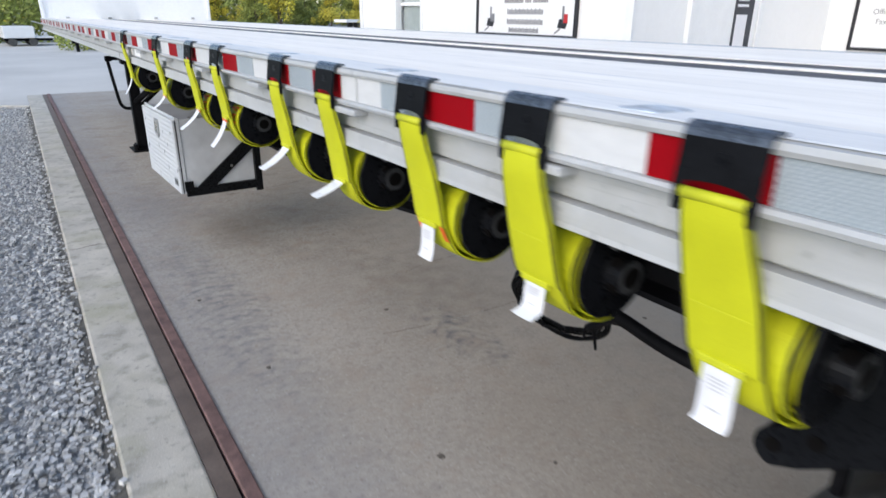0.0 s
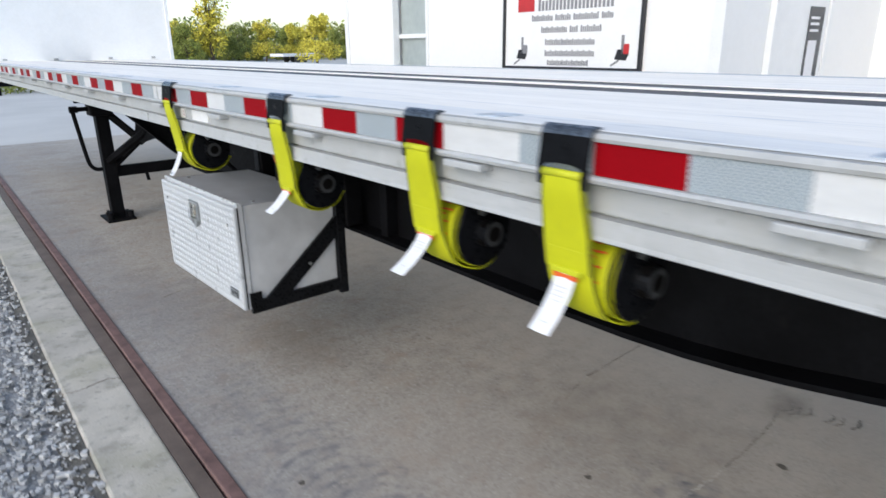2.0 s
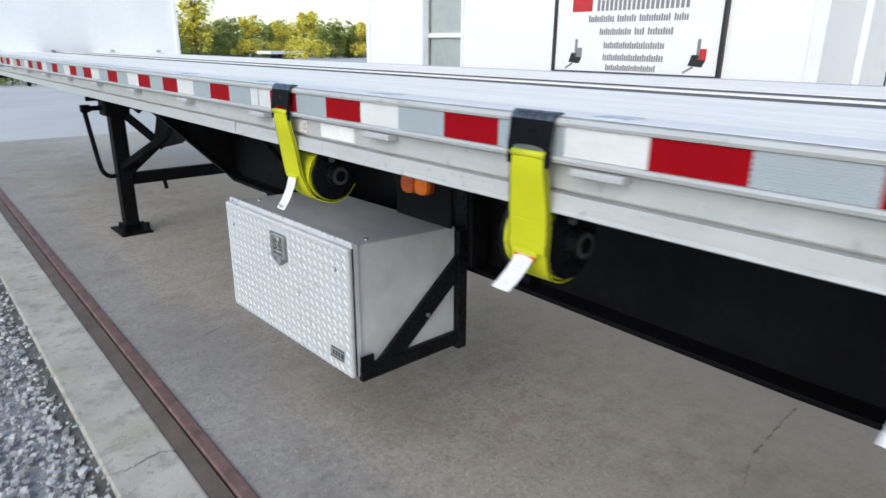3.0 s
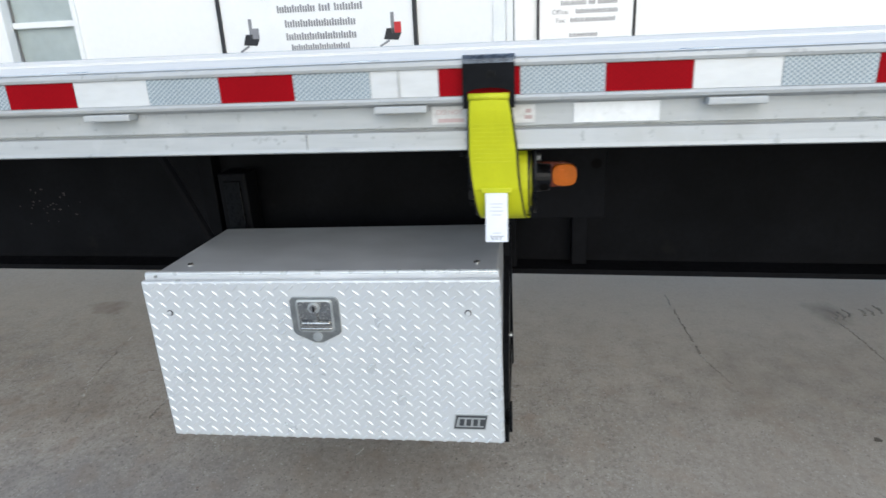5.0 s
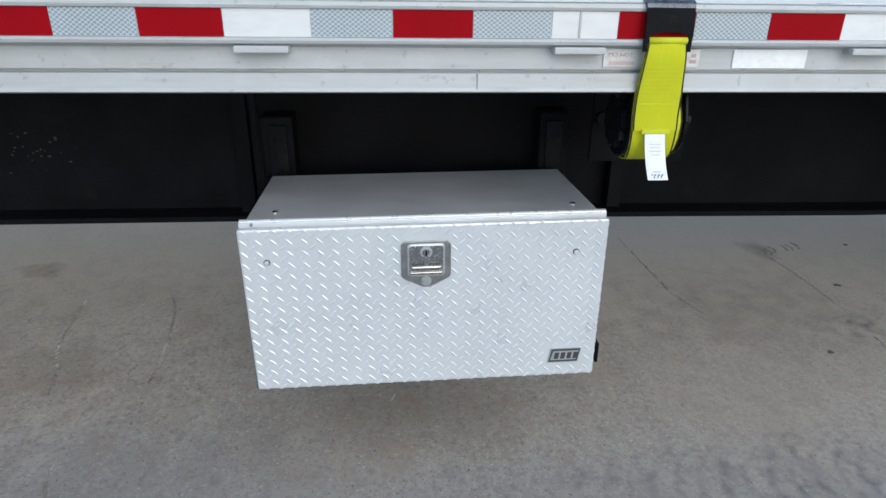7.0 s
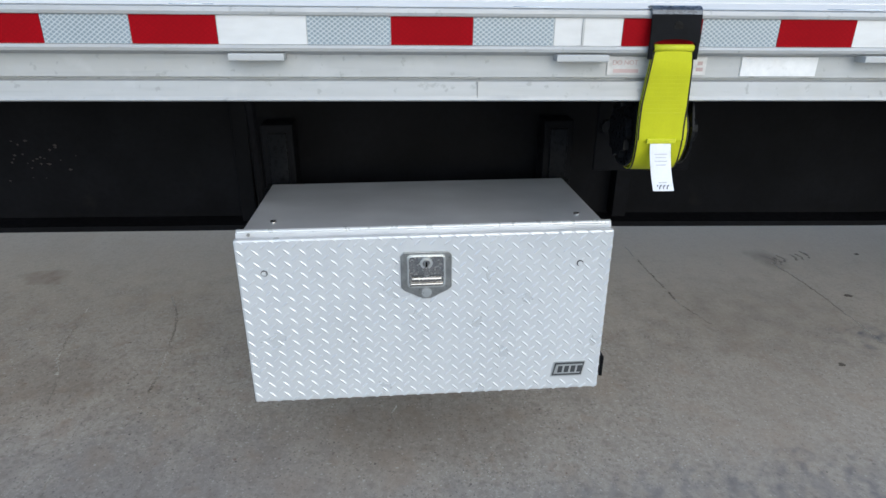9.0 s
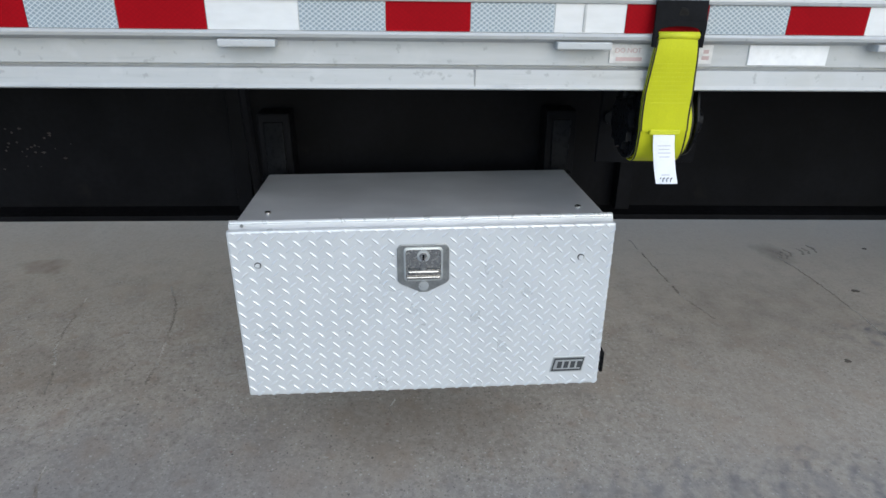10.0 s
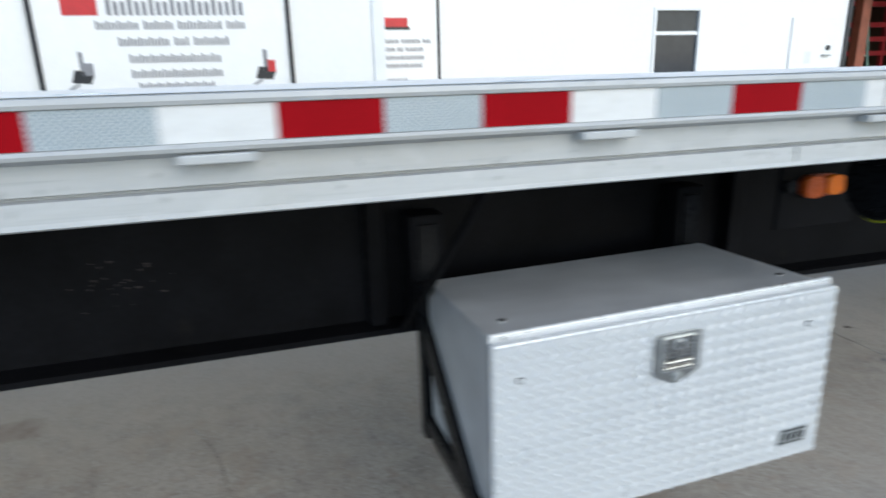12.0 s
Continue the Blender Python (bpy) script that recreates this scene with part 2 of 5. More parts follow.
def scuffed(m, dark, strength):
    """Adds short dragged scuffs along y and a scatter of small marks to a metal surface."""
    nt = m.node_tree
    n, ln = nt.nodes, nt.links
    b = n["Principled BSDF"]
    tc = n.new("ShaderNodeTexCoord")
    col = b.inputs["Base Color"].links[0].from_socket
    for stretch, scale, lo, hi in (((1.0, 0.12, 1.0), 45, 0.63, 0.72), ((1.0, 0.5, 1.0), 14, 0.66, 0.76), ((1.0, 0.03, 1.0), 160, 0.62, 0.74)):
        mp = n.new("ShaderNodeMapping")
        mp.inputs["Scale"].default_value = stretch
        ln.new(tc.outputs["Object"], mp.inputs["Vector"])
        t = n.new("ShaderNodeTexNoise")
        t.inputs["Scale"].default_value, t.inputs["Detail"].default_value = scale, 4
        ln.new(mp.outputs["Vector"], t.inputs["Vector"])
        r = n.new("ShaderNodeMapRange")
        r.inputs[1].default_value, r.inputs[2].default_value, r.inputs[3].default_value, r.inputs[4].default_value = lo, hi, 0, strength
        ln.new(t.outputs["Fac"], r.inputs[0])
        mx = n.new("ShaderNodeMix")
        mx.data_type = "RGBA"
        mx.inputs["B"].default_value = (*dark, 1)
        ln.new(r.outputs[0], mx.inputs["Factor"])
        ln.new(col, mx.inputs["A"])
        col = mx.outputs["Result"]
    ln.new(col, b.inputs["Base Color"])
    return m


def smudged(m, marks):
    """Lays uneven smudges on a plate standing across x, each at y and z with two radii, a strength and a tone."""
    nt = m.node_tree
    n, ln = nt.nodes, nt.links
    b = n["Principled BSDF"]
    tc = n.new("ShaderNodeTexCoord")
    sep = n.new("ShaderNodeSeparateXYZ")
    ln.new(tc.outputs["Object"], sep.inputs[0])
    t = n.new("ShaderNodeTexNoise")
    t.inputs["Scale"].default_value, t.inputs["Detail"].default_value = 80, 4
    ln.new(tc.outputs["Object"], t.inputs["Vector"])
    col = b.inputs["Base Color"].links[0].from_socket

    def op(kind, *a):
        k = n.new("ShaderNodeMath")
        k.operation = kind
        for i, v in enumerate(a):
            if isinstance(v, (int, float)):
                k.inputs[i].default_value = v
            else:
                ln.new(v, k.inputs[i])
        return k.outputs[0]

    for y, z, ry, rz, power, tone in marks:
        d = op("ADD", op("POWER", op("ABSOLUTE", op("DIVIDE", op("SUBTRACT", sep.outputs["Y"], y), ry)), 2.0),
               op("POWER", op("ABSOLUTE", op("DIVIDE", op("SUBTRACT", sep.outputs["Z"], z), rz)), 2.0))
        near = op("MAXIMUM", op("SUBTRACT", 1.0, d), 0.0)
        patch = op("MINIMUM", op("MAXIMUM", op("MULTIPLY", op("SUBTRACT", t.outputs["Fac"], 0.44), 8.0), 0.0), 1.0)
        mx = n.new("ShaderNodeMix")
        mx.data_type = "RGBA"
        mx.inputs["B"].default_value = (*tone, 1)
        ln.new(op("MULTIPLY", op("MULTIPLY", near, patch), power), mx.inputs["Factor"])
        ln.new(col, mx.inputs["A"])
        col = mx.outputs["Result"]
    ln.new(col, b.inputs["Base Color"])
    return m


CONCRETE = speckled(material("concrete", (0.385, 0.352, 0.31), 0.85, vary=0.13, scale=0.9, fine=130, bump=0.0008, dirt=(0.25, 0.215, 0.18), dirt_at=0.55))
PAVEMENT = material("pale concrete", (0.56, 0.54, 0.50), 0.9, vary=0.1, scale=0.4, fine=40, bump=0.003)
CURB = mottled(material("weathered curb concrete", (0.50, 0.468, 0.408), 0.92, vary=0.16, scale=4, fine=140, bump=0.0016, dirt=(0.31, 0.29, 0.245), dirt_at=0.52),
               ((1.7, 0.50, 0.66, 0.4, (0.40, 0.38, 0.27)), (9, 0.52, 0.66, 0.5, (0.50, 0.475, 0.42)), (3, 0.55, 0.68, 0.45, (0.36, 0.345, 0.24)), (30, 0.58, 0.68, 0.5, (0.24, 0.225, 0.20)), (70, 0.62, 0.68, 0.6, (0.60, 0.58, 0.53))))
GRAVEL_BED = mottled(material("gravel bed", (0.36, 0.36, 0.355), 0.95, vary=0.10, scale=1.2, fine=55, bump=0.012),
                     ((60, 0.50, 0.60, 0.6, (0.19, 0.19, 0.187)), (45, 0.54, 0.62, 0.6, (0.52, 0.52, 0.51)), (22, 0.52, 0.64, 0.3, (0.27, 0.268, 0.26))))
GRAVEL = material("gravel stones", (0.47, 0.47, 0.465), 0.9, vary=0.12, scale=20, fine=200, island=0.36, spec=0.2)
SOIL = material("dark soil", (0.10, 0.095, 0.085), 0.95, vary=0.35, scale=14, fine=80, bump=0.008)
RUST = material("rusty steel", (0.16, 0.095, 0.085), 0.75, 0.0, vary=0.3, scale=9, fine=120, bump=0.001, dirt=(0.22, 0.13, 0.115), dirt_at=0.5)
BROWN_STEEL = material("dull brown steel", (0.15, 0.115, 0.095), 0.75, 0.1, vary=0.2, scale=8, fine=90)
# Near-black that paints in the shade inside gaps, bores and holes.
GAP_DARK = material("black for gaps and holes", (0.005, 0.0045, 0.0045), 0.95, vary=0.1, spec=0.05)
JOINT = material("grey joint filler", (0.13, 0.125, 0.115), 0.95, vary=0.2)
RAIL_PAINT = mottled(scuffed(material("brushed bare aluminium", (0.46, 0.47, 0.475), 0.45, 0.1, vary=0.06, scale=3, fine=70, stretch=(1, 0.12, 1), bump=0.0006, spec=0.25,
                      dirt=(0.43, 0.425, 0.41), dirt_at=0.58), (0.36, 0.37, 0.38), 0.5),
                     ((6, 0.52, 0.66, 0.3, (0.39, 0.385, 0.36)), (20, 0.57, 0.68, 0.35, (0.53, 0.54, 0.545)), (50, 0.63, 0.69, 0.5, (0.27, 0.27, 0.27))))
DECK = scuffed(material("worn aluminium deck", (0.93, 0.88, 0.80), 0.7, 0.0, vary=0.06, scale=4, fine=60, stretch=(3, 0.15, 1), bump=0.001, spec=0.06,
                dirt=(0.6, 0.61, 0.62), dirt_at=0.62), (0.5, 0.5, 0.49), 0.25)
# Rail metal with wear, sky brightness of the upper face put into its colour.
RAIL_TOP_LIT = scuffed(material("worn rail top paled by sky light", (0.80, 0.785, 0.75), 0.55, 0.0, vary=0.06, scale=5, fine=70, stretch=(2, 0.25, 1), spec=0.15, dirt=(0.55, 0.56, 0.57), dirt_at=0.60), (0.42, 0.43, 0.44), 0.3)
NAILER = material("dark nailing strip", (0.045, 0.045, 0.055), 0.6, vary=0.25, scale=5, fine=50, stretch=(3, 0.3, 1))
SILVER_TAPE = lattice(material("silver reflective tape", (0.25, 0.30, 0.335), 0.35, 0.1, vary=0.06, scale=12, fine=200), 0.0066, (0.62, 0.66, 0.69), 0.2)
RED_TAPE = lattice(material("red reflective tape", (0.29, 0.003, 0.008), 0.5, vary=0.08, spec=0.04, scale=12, fine=200), 0.0066, (0.24, 0.003, 0.007), 0.2)
POCKET_GREY = material("pocket grey with painted reflection", (0.50, 0.545, 0.59), 0.5, 0.2, vary=0.3, scale=30, fine=120)
WHITE_TAPE = material("bare rail web", (0.66, 0.665, 0.67), 0.4, 0.1, vary=0.06, scale=6, fine=80, stretch=(1, 0.3, 1), dirt=(0.58, 0.58, 0.575), dirt_at=0.62)
BLACK_STEEL = material("black painted steel", (0.006, 0.0061, 0.0075), 0.55, vary=0.35, scale=5, fine=60, spec=0.065, dirt=(0.014, 0.013, 0.012), dirt_at=0.66)
BLACK_GLOSS = material("glossy black paint", (0.006, 0.0065, 0.008), 0.3, vary=0.3, scale=14, fine=90, spec=0.12, dirt=(0.014, 0.014, 0.014), dirt_at=0.68)
HOOK_BLACK = material("scuffed black hook", (0.007, 0.0075, 0.009), 0.5, vary=0.3, scale=25, fine=150, spec=0.05, dirt=(0.014, 0.013, 0.012), dirt_at=0.68)
HOOK_SKY_SHEEN = material("worn hook steel with painted sky sheen", (0.09, 0.105, 0.125), 0.28, 0.45, vary=0.35, scale=40, fine=220, stretch=(1, 0.4, 1), dirt=(0.01, 0.01, 0.011), dirt_at=0.55)
YELLOW = striped(material("yellow polyester webbing", (0.53, 0.545, 0.010), 0.62, vary=0.06, scale=16, fine=420, bump=0.0006, spec=0.3,
                          dirt=(0.42, 0.41, 0.02), dirt_at=0.68), 0.482, 0.020, (0.02, 0.02, 0.012))
YELLOW_PLAIN = material("yellow webbing tab", (0.53, 0.545, 0.012), 0.6, vary=0.06, scale=30, fine=300)
ORANGE_INK = material("orange print", (0.75, 0.12, 0.015), 0.6, vary=0.1)
TAG_WHITE = material("white care tag", (0.74, 0.745, 0.78), 0.6, vary=0.03, scale=30, fine=200)
TAG_INK = material("grey print", (0.6, 0.6, 0.63), 0.6, vary=0.1)
DIAMOND = smudged(material("bright diamond plate", (0.62, 0.64, 0.665), 0.33, 0.25, vary=0.02, scale=3, fine=9), (
    (0.012, 0.20, 0.010, 0.17, 0.25, (0.48, 0.52, 0.55)), (-0.20, 0.17, 0.055, 0.05, 0.11, (0.30, 0.32, 0.34)), (-0.12, 0.22, 0.03, 0.04, 0.07, (0.33, 0.35, 0.37)),
    (-0.32, 0.35, 0.05, 0.04, 0.05, (0.42, 0.42, 0.43))))
RAIL_BRIGHT = material("bright aluminium edge rail", (0.66, 0.68, 0.70), 0.3, 0.3, vary=0.03, scale=4, fine=30)
BOX_SHEET = material("smooth aluminium sheet", (0.68, 0.695, 0.72), 0.36, 0.3, vary=0.09, scale=3.2, fine=13, stretch=(1, 0.6, 1))
STAINLESS = material("stainless steel", (0.55, 0.53, 0.5), 0.22, 0.95, vary=0.12, scale=30, fine=150)
STEEL_PLATE = material("matt steel dish", (0.32, 0.33, 0.33), 0.35, 0.8, vary=0.15, scale=30, fine=150)
CHIP_GREY = material("dull scraped paint", (0.04, 0.030, 0.029), 0.7, vary=0.3, scale=30, fine=150)
CAP_WORN = material("scuffed drum end", (0.045, 0.047, 0.05), 0.4, vary=0.3, scale=40, fine=160, spec=0.3)
BADGE_DARK = material("dark badge enamel", (0.05, 0.055, 0.06), 0.4, vary=0.1)
BADGE_PALE = material("pale badge metal", (0.5, 0.52, 0.53), 0.35, 0.6, vary=0.1)
AMBER_DARK = material("dark amber lens", (0.26, 0.05, 0.015), 0.25, vary=0.15, scale=40, fine=300)
AMBER_DIM = material("amber lens in its dimly lit half", (0.55, 0.10, 0.01), 0.25, vary=0.12, scale=40, fine=300)
AMBER = material("amber lens", (0.85, 0.2, 0.01), 0.2, vary=0.1, scale=40, fine=300)
RUBBER = material("tyre rubber", (0.075, 0.075, 0.075), 0.85, vary=0.3, scale=9, fine=80, spec=0.2, dirt=(0.11, 0.107, 0.10), dirt_at=0.52)
WALL_WHITE = material("white siding", (0.83, 0.83, 0.83), 0.6, vary=0.02, scale=1, fine=20)
TRIM_WHITE = material("white trim", (0.8, 0.81, 0.82), 0.5, vary=0.03)
SIGN_WHITE = material("white sign panel", (0.82, 0.82, 0.83), 0.35, vary=0.02)
SIGN_BLACK = material("black sign frame", (0.015, 0.015, 0.02), 0.4, vary=0.1)
SIGN_INK = material("grey sign lettering bars", (0.22, 0.22, 0.24), 0.5, vary=0.1)
SIGN_RED = material("red sign emblem", (0.5, 0.02, 0.025), 0.4, vary=0.1)
DARK_GLASS = material("dark window glass", (0.05, 0.055, 0.065), 0.12, vary=0.1, spec=0.2)
# Reflected trees and sky are put into this pane's grey-green colour.
REFLECT_GLASS = material("window glass with painted reflection", (0.38, 0.43, 0.43), 0.06, vary=0.08, scale=2, fine=9)
INTERIOR = material("brown workshop wall", (0.12, 0.075, 0.05), 0.8, vary=0.25, scale=2, fine=20)
RACK_RED = material("red rack paint", (0.32, 0.02, 0.025), 0.45, vary=0.2)
POST_RUST = material("rust red post", (0.3, 0.09, 0.05), 0.6, vary=0.2, scale=4, fine=30)
GREEN_PAINT = material("pale green paint", (0.22, 0.36, 0.3), 0.5, vary=0.15)
BARK = material("bark", (0.09, 0.07, 0.055), 0.9, vary=0.3, scale=6, fine=30)
LEAF = material("green leaves", (0.25, 0.28, 0.055), 0.6, vary=0.25, scale=0.5, fine=6, island=0.45)
# The yellow is low sunlight put into the leaf colour.
LEAF_SUNLIT = material("leaves with painted low sun", (0.62, 0.54, 0.07), 0.6, vary=0.25, scale=0.5, fine=6, island=0.4)
CAR_WHITE = material("white car paint", (0.8, 0.8, 0.8), 0.3, vary=0.03)
HEADBOARD = material("white headboard sheet", (0.9, 0.905, 0.91), 0.4, 0.1, vary=0.03, scale=2, fine=30)
CRACK = material("crack", (0.285, 0.26, 0.23), 0.95, vary=0.35, scale=6, fine=40)
CHIPPED = material("pale chipped crack edge", (0.47, 0.45, 0.42), 0.95, vary=0.3, scale=8, fine=60)
SPOT = material("dark spot", (0.12, 0.105, 0.09), 0.9, vary=0.3)
LABEL_PALE = material("blank pale label film", (0.80, 0.80, 0.80), 0.5, vary=0.05, scale=25, fine=90, dirt=(0.66, 0.66, 0.65), dirt_at=0.6)
LABEL_FADED = material("faded label film", (0.62, 0.61, 0.60), 0.5, vary=0.12, scale=25, fine=90, dirt=(0.5, 0.49, 0.48), dirt_at=0.55)
FADED_RED = material("faded red print", (0.48, 0.36, 0.35), 0.6, vary=0.1)
SEAM = material("grey seam line", (0.30, 0.305, 0.31), 0.7, vary=0.15)

# ---- building blocks ----
ORIGIN = {}


def thing(name, at, label, category, group="", kind=""):
    e = new(name)
    e.location = at
    ORIGIN[e] = Vector(at)
    return tagged(e, label, category, group, kind)


def part(name, bm, mat, parent, label="", smooth=False):
    """Links a bmesh, given in world metres, as one mesh object under a thing or under a part."""
    o = ORIGIN[parent]
    bmesh.ops.translate(bm, verts=bm.verts, vec=-o)
    bmesh.ops.recalc_face_normals(bm, faces=bm.faces)
    if smooth:
        for f in bm.faces:
            f.smooth = True
    me = bpy.data.meshes.new(name)
    bm.to_mesh(me)
    bm.free()
    me.materials.append(mat)
    ob = new(name, me)
    ob.parent = parent
    ORIGIN[ob] = o
    return tagged(ob, label)


def alone(name, bm, mat, label="", category="", kind="", smooth=False, group=""):
    bmesh.ops.recalc_face_normals(bm, faces=bm.faces)
    if smooth:
        for f in bm.faces:
            f.smooth = True
    me = bpy.data.meshes.new(name)
    bm.to_mesh(me)
    bm.free()
    me.materials.append(mat)
    ob = new(name, me)
    ORIGIN[ob] = Vector((0, 0, 0))
    return tagged(ob, label, category, group, kind)


def box(x0, x1, y0, y1, z0, z1, bev=0.0, bm=None, seg=2):
    own = bmesh.new()
    bmesh.ops.create_cube(own, size=1)
    for v in own.verts:
        v.co = Vector((x0 + (v.co.x + 0.5) * (x1 - x0), y0 + (v.co.y + 0.5) * (y1 - y0), z0 + (v.co.z + 0.5) * (z1 - z0)))
    if bev:
        bmesh.ops.bevel(own, geom=own.edges[:], offset=bev, segments=seg, affect="EDGES", profile=0.5)
    return join(bm, own)


def join(bm, own):
    if bm is None:
        return own
    at = {v: bm.verts.new(v.co) for v in own.verts}
    for f in own.faces:
        bm.faces.new([at[v] for v in f.verts])
    own.free()
    return bm


def prism(pts, lo, hi, axis="y", bm=None, bev=0.0):
    """A closed outline in the two other axes, drawn out along one axis."""
    own = bmesh.new()
    ring = []
    for k in (lo, hi):
        ring.append([own.verts.new({"y": (a, k, c), "x": (k, a, c), "z": (a, c, k)}[axis]) for a, c in pts])
    n = len(pts)
    for i in range(n):
        own.faces.new((ring[0][i], ring[0][(i + 1) % n], ring[1][(i + 1) % n], ring[1][i]))
    own.faces.new(ring[0])
    own.faces.new(ring[1][::-1])
    if bev:
        bmesh.ops.bevel(own, geom=own.edges[:], offset=bev, segments=2, affect="EDGES", profile=0.5)
    return join(bm, own)


def cyl(p0, p1, r, r2=None, seg=20, bm=None):
    own = bmesh.new()
    p0, p1 = Vector(p0), Vector(p1)
    turn = (p1 - p0).to_track_quat("Z", "Y").to_matrix().to_4x4()
    bmesh.ops.create_cone(own, cap_ends=True, segments=seg, radius1=r, radius2=r if r2 is None else r2, depth=(p1 - p0).length,
                          matrix=Matrix.Translation((p0 + p1) / 2) @ turn)
    return join(bm, own)


def smooth_path(pts, steps=8):
    """A round curve through the points."""
    pts = [Vector(p) for p in pts]
    ext = [2 * pts[0] - pts[1]] + pts + [2 * pts[-1] - pts[-2]]
    out = []
    for i in range(1, len(ext) - 2):
        a, b, c, d = ext[i - 1:i + 3]
        for s in range(steps):
            t = s / steps
            out.append(0.5 * (2 * b + (c - a) * t + (2 * a - 5 * b + 4 * c - d) * t * t + (3 * b - a - 3 * c + d) * t ** 3))
    return out + [pts[-1]]


def tube(pts, r, seg=8, steps=6, bm=None, taper=None):
    own = bmesh.new()
    path = smooth_path(pts, steps) if steps else [Vector(p) for p in pts]
    rings = []
    side = None
    for i, p in enumerate(path):
        d = (path[min(i + 1, len(path) - 1)] - path[max(i - 1, 0)]).normalized()
        if side is None:
            side = d.orthogonal().normalized()
        side = (side - d * side.dot(d)).normalized()
        up = d.cross(side)
        rr = r if taper is None else r + (taper - r) * i / (len(path) - 1)
        rings.append([own.verts.new(p + rr * (math.cos(a) * side + math.sin(a) * up)) for a in [2 * math.pi * k / seg for k in range(seg)]])
    for a, b in zip(rings, rings[1:]):
        for k in range(seg):
            own.faces.new((a[k], a[(k + 1) % seg], b[(k + 1) % seg], b[k]))
    own.faces.new(rings[0][::-1])
    own.faces.new(rings[-1])
    return join(bm, own)


def ribbon(path, width, thick, across=0.0, widths=None):
    """A band of webbing with y across it: path of (x, y of its middle, z). Has the width as first texture coordinate."""
    bm = bmesh.new()
    uv = bm.loops.layers.uv.new("UVMap")
    rows = []
    cuts = 6
    for i, p in enumerate(path):
        a, b = path[max(i - 1, 0)], path[min(i + 1, len(path) - 1)]
        d = Vector((b[0] - a[0], 0, b[2] - a[2])).normalized()
        nrm = Vector((d.z, 0, -d.x))
        row = []
        width = widths[i] if widths else width
        for side in (0.5, -0.5):
            row.append([bm.verts.new(Vector((p[0], p[1] + width * (k / cuts - 0.5), p[2])) + nrm * thick * side
                                     + Vector((across * (k / cuts - 0.5) ** 2, 0, 0))) for k in range(cuts + 1)])
        rows.append(row)

    def quad(vs, us):
        f = bm.faces.new(vs)
        for lp, u in zip(f.loops, us):
            lp[uv].uv = u

    for i in range(len(rows) - 1):
        for s in (0, 1):
            a, b = rows[i][s], rows[i + 1][s]
            for k in range(cuts):
                u0, u1 = k / cuts, (k + 1) / cuts
                quad((a[k], a[k + 1], b[k + 1], b[k]), ((u0, i), (u1, i), (u1, i + 1), (u0, i + 1)))
        for k, u in ((0, 0.0), (cuts, 1.0)):
            quad((rows[i][0][k], rows[i + 1][0][k], rows[i + 1][1][k], rows[i][1][k]), ((0.2, 0),) * 4)
    for i in (0, -1):
        for k in range(cuts):
            quad((rows[i][0][k], rows[i][0][k + 1], rows[i][1][k + 1], rows[i][1][k]), ((0.5, 0),) * 4)
    return bm


# ---- ground ----
SKEW = 0.0138


def along(x, y):
    """The x of a line of the curb at y, given its x at y = 4.5."""
    return x + SKEW * (y - 4.5)


def strip(x0, x1, y0, y1, z0, z1, bev=0.0, bm=None):
    pts = [(along(x0, y0), y0), (along(x1, y0), y0), (along(x1, y1), y1), (along(x0, y1), y1)]
    return prism(pts, z0, z1, "z", bm, bev)


FAR, END = 900.0, 15.25
alone("ground", box(-FAR, FAR, -FAR, FAR, -0.6, -0.06), GRAVEL_BED, kind="structure")
bm = prism([(along(-0.113, -14), -14), (40, -14), (40, END), (along(-0.113, END), END)], -0.05, 0.0, "z")
alone("slab_floor", bm, CONCRETE, kind="structure")
edge = [(-60, 19.5), (-22, 18.2), (-12, 16.9), (-7, 16.6), (-4.4, 15.5), (-3.1, 15.8), (-2.0, 14.6), (-1.3, 14.9), (-0.8, 13.9), (along(-0.5, 13.6), 13.6), (along(-0.5, END), END + 0.03)]
bm = prism(edge + [(60, END + 0.03), (60, 75), (-60, 75)], -0.05, -0.004, "z")
alone("pavement", bm, PAVEMENT, kind="structure")
alone("joint_gap", box(-0.36, 60, END - 0.002, END + 0.032, -0.055, -0.008), JOINT, kind="structure")
alone("curb", strip(-0.497, -0.243, -14, END, -0.3, 0.0, 0.012), CURB, kind="structure")
alone("curb_steel", strip(-0.243, -0.176, -14, END, -0.2, -0.003), BROWN_STEEL, kind="structure")
alone("joint_gap", strip(-0.176, -0.166, -14, END, -0.2, -0.03), GAP_DARK, kind="structure")
alone("edge_rail", strip(-0.166, -0.113, -14, END, -0.2, 0.010, 0.006), RUST, kind="structure")

# soil and stones beside the curb
bm = bmesh.new()
rng = np.random.default_rng(7)
inner, outer = [], []
for k in range(160):
    y = 0.8 + k * 0.09
    inner.append(bm.verts.new((along(-0.4985, y), y, -0.012)))
    outer.append(bm.verts.new((along(-0.5, y) - 0.03 - 0.05 * rng.random() - 0.03 * math.sin(y * 2.3) ** 2, y, -0.034)))
for k in range(159):
    bm.faces.new((outer[k], inner[k], inner[k + 1], outer[k + 1]))
alone("soil_strip", bm, SOIL, kind="structure")
rng = np.random.default_rng(4)
N = 46000
sy = 1.2 + rng.random(N) ** 1.5 * 13
sx = along(-0.5, sy) - rng.random(N) ** 1.3 * (0.5 + 0.35 * sy)
# and looser stones over the rest of the yard
M = 44000
sy = np.concatenate([sy, -5 + rng.random(M) * 20])
sx = np.concatenate([sx, along(-0.5, sy[N:]) - rng.random(M) * 7.0])
N += M
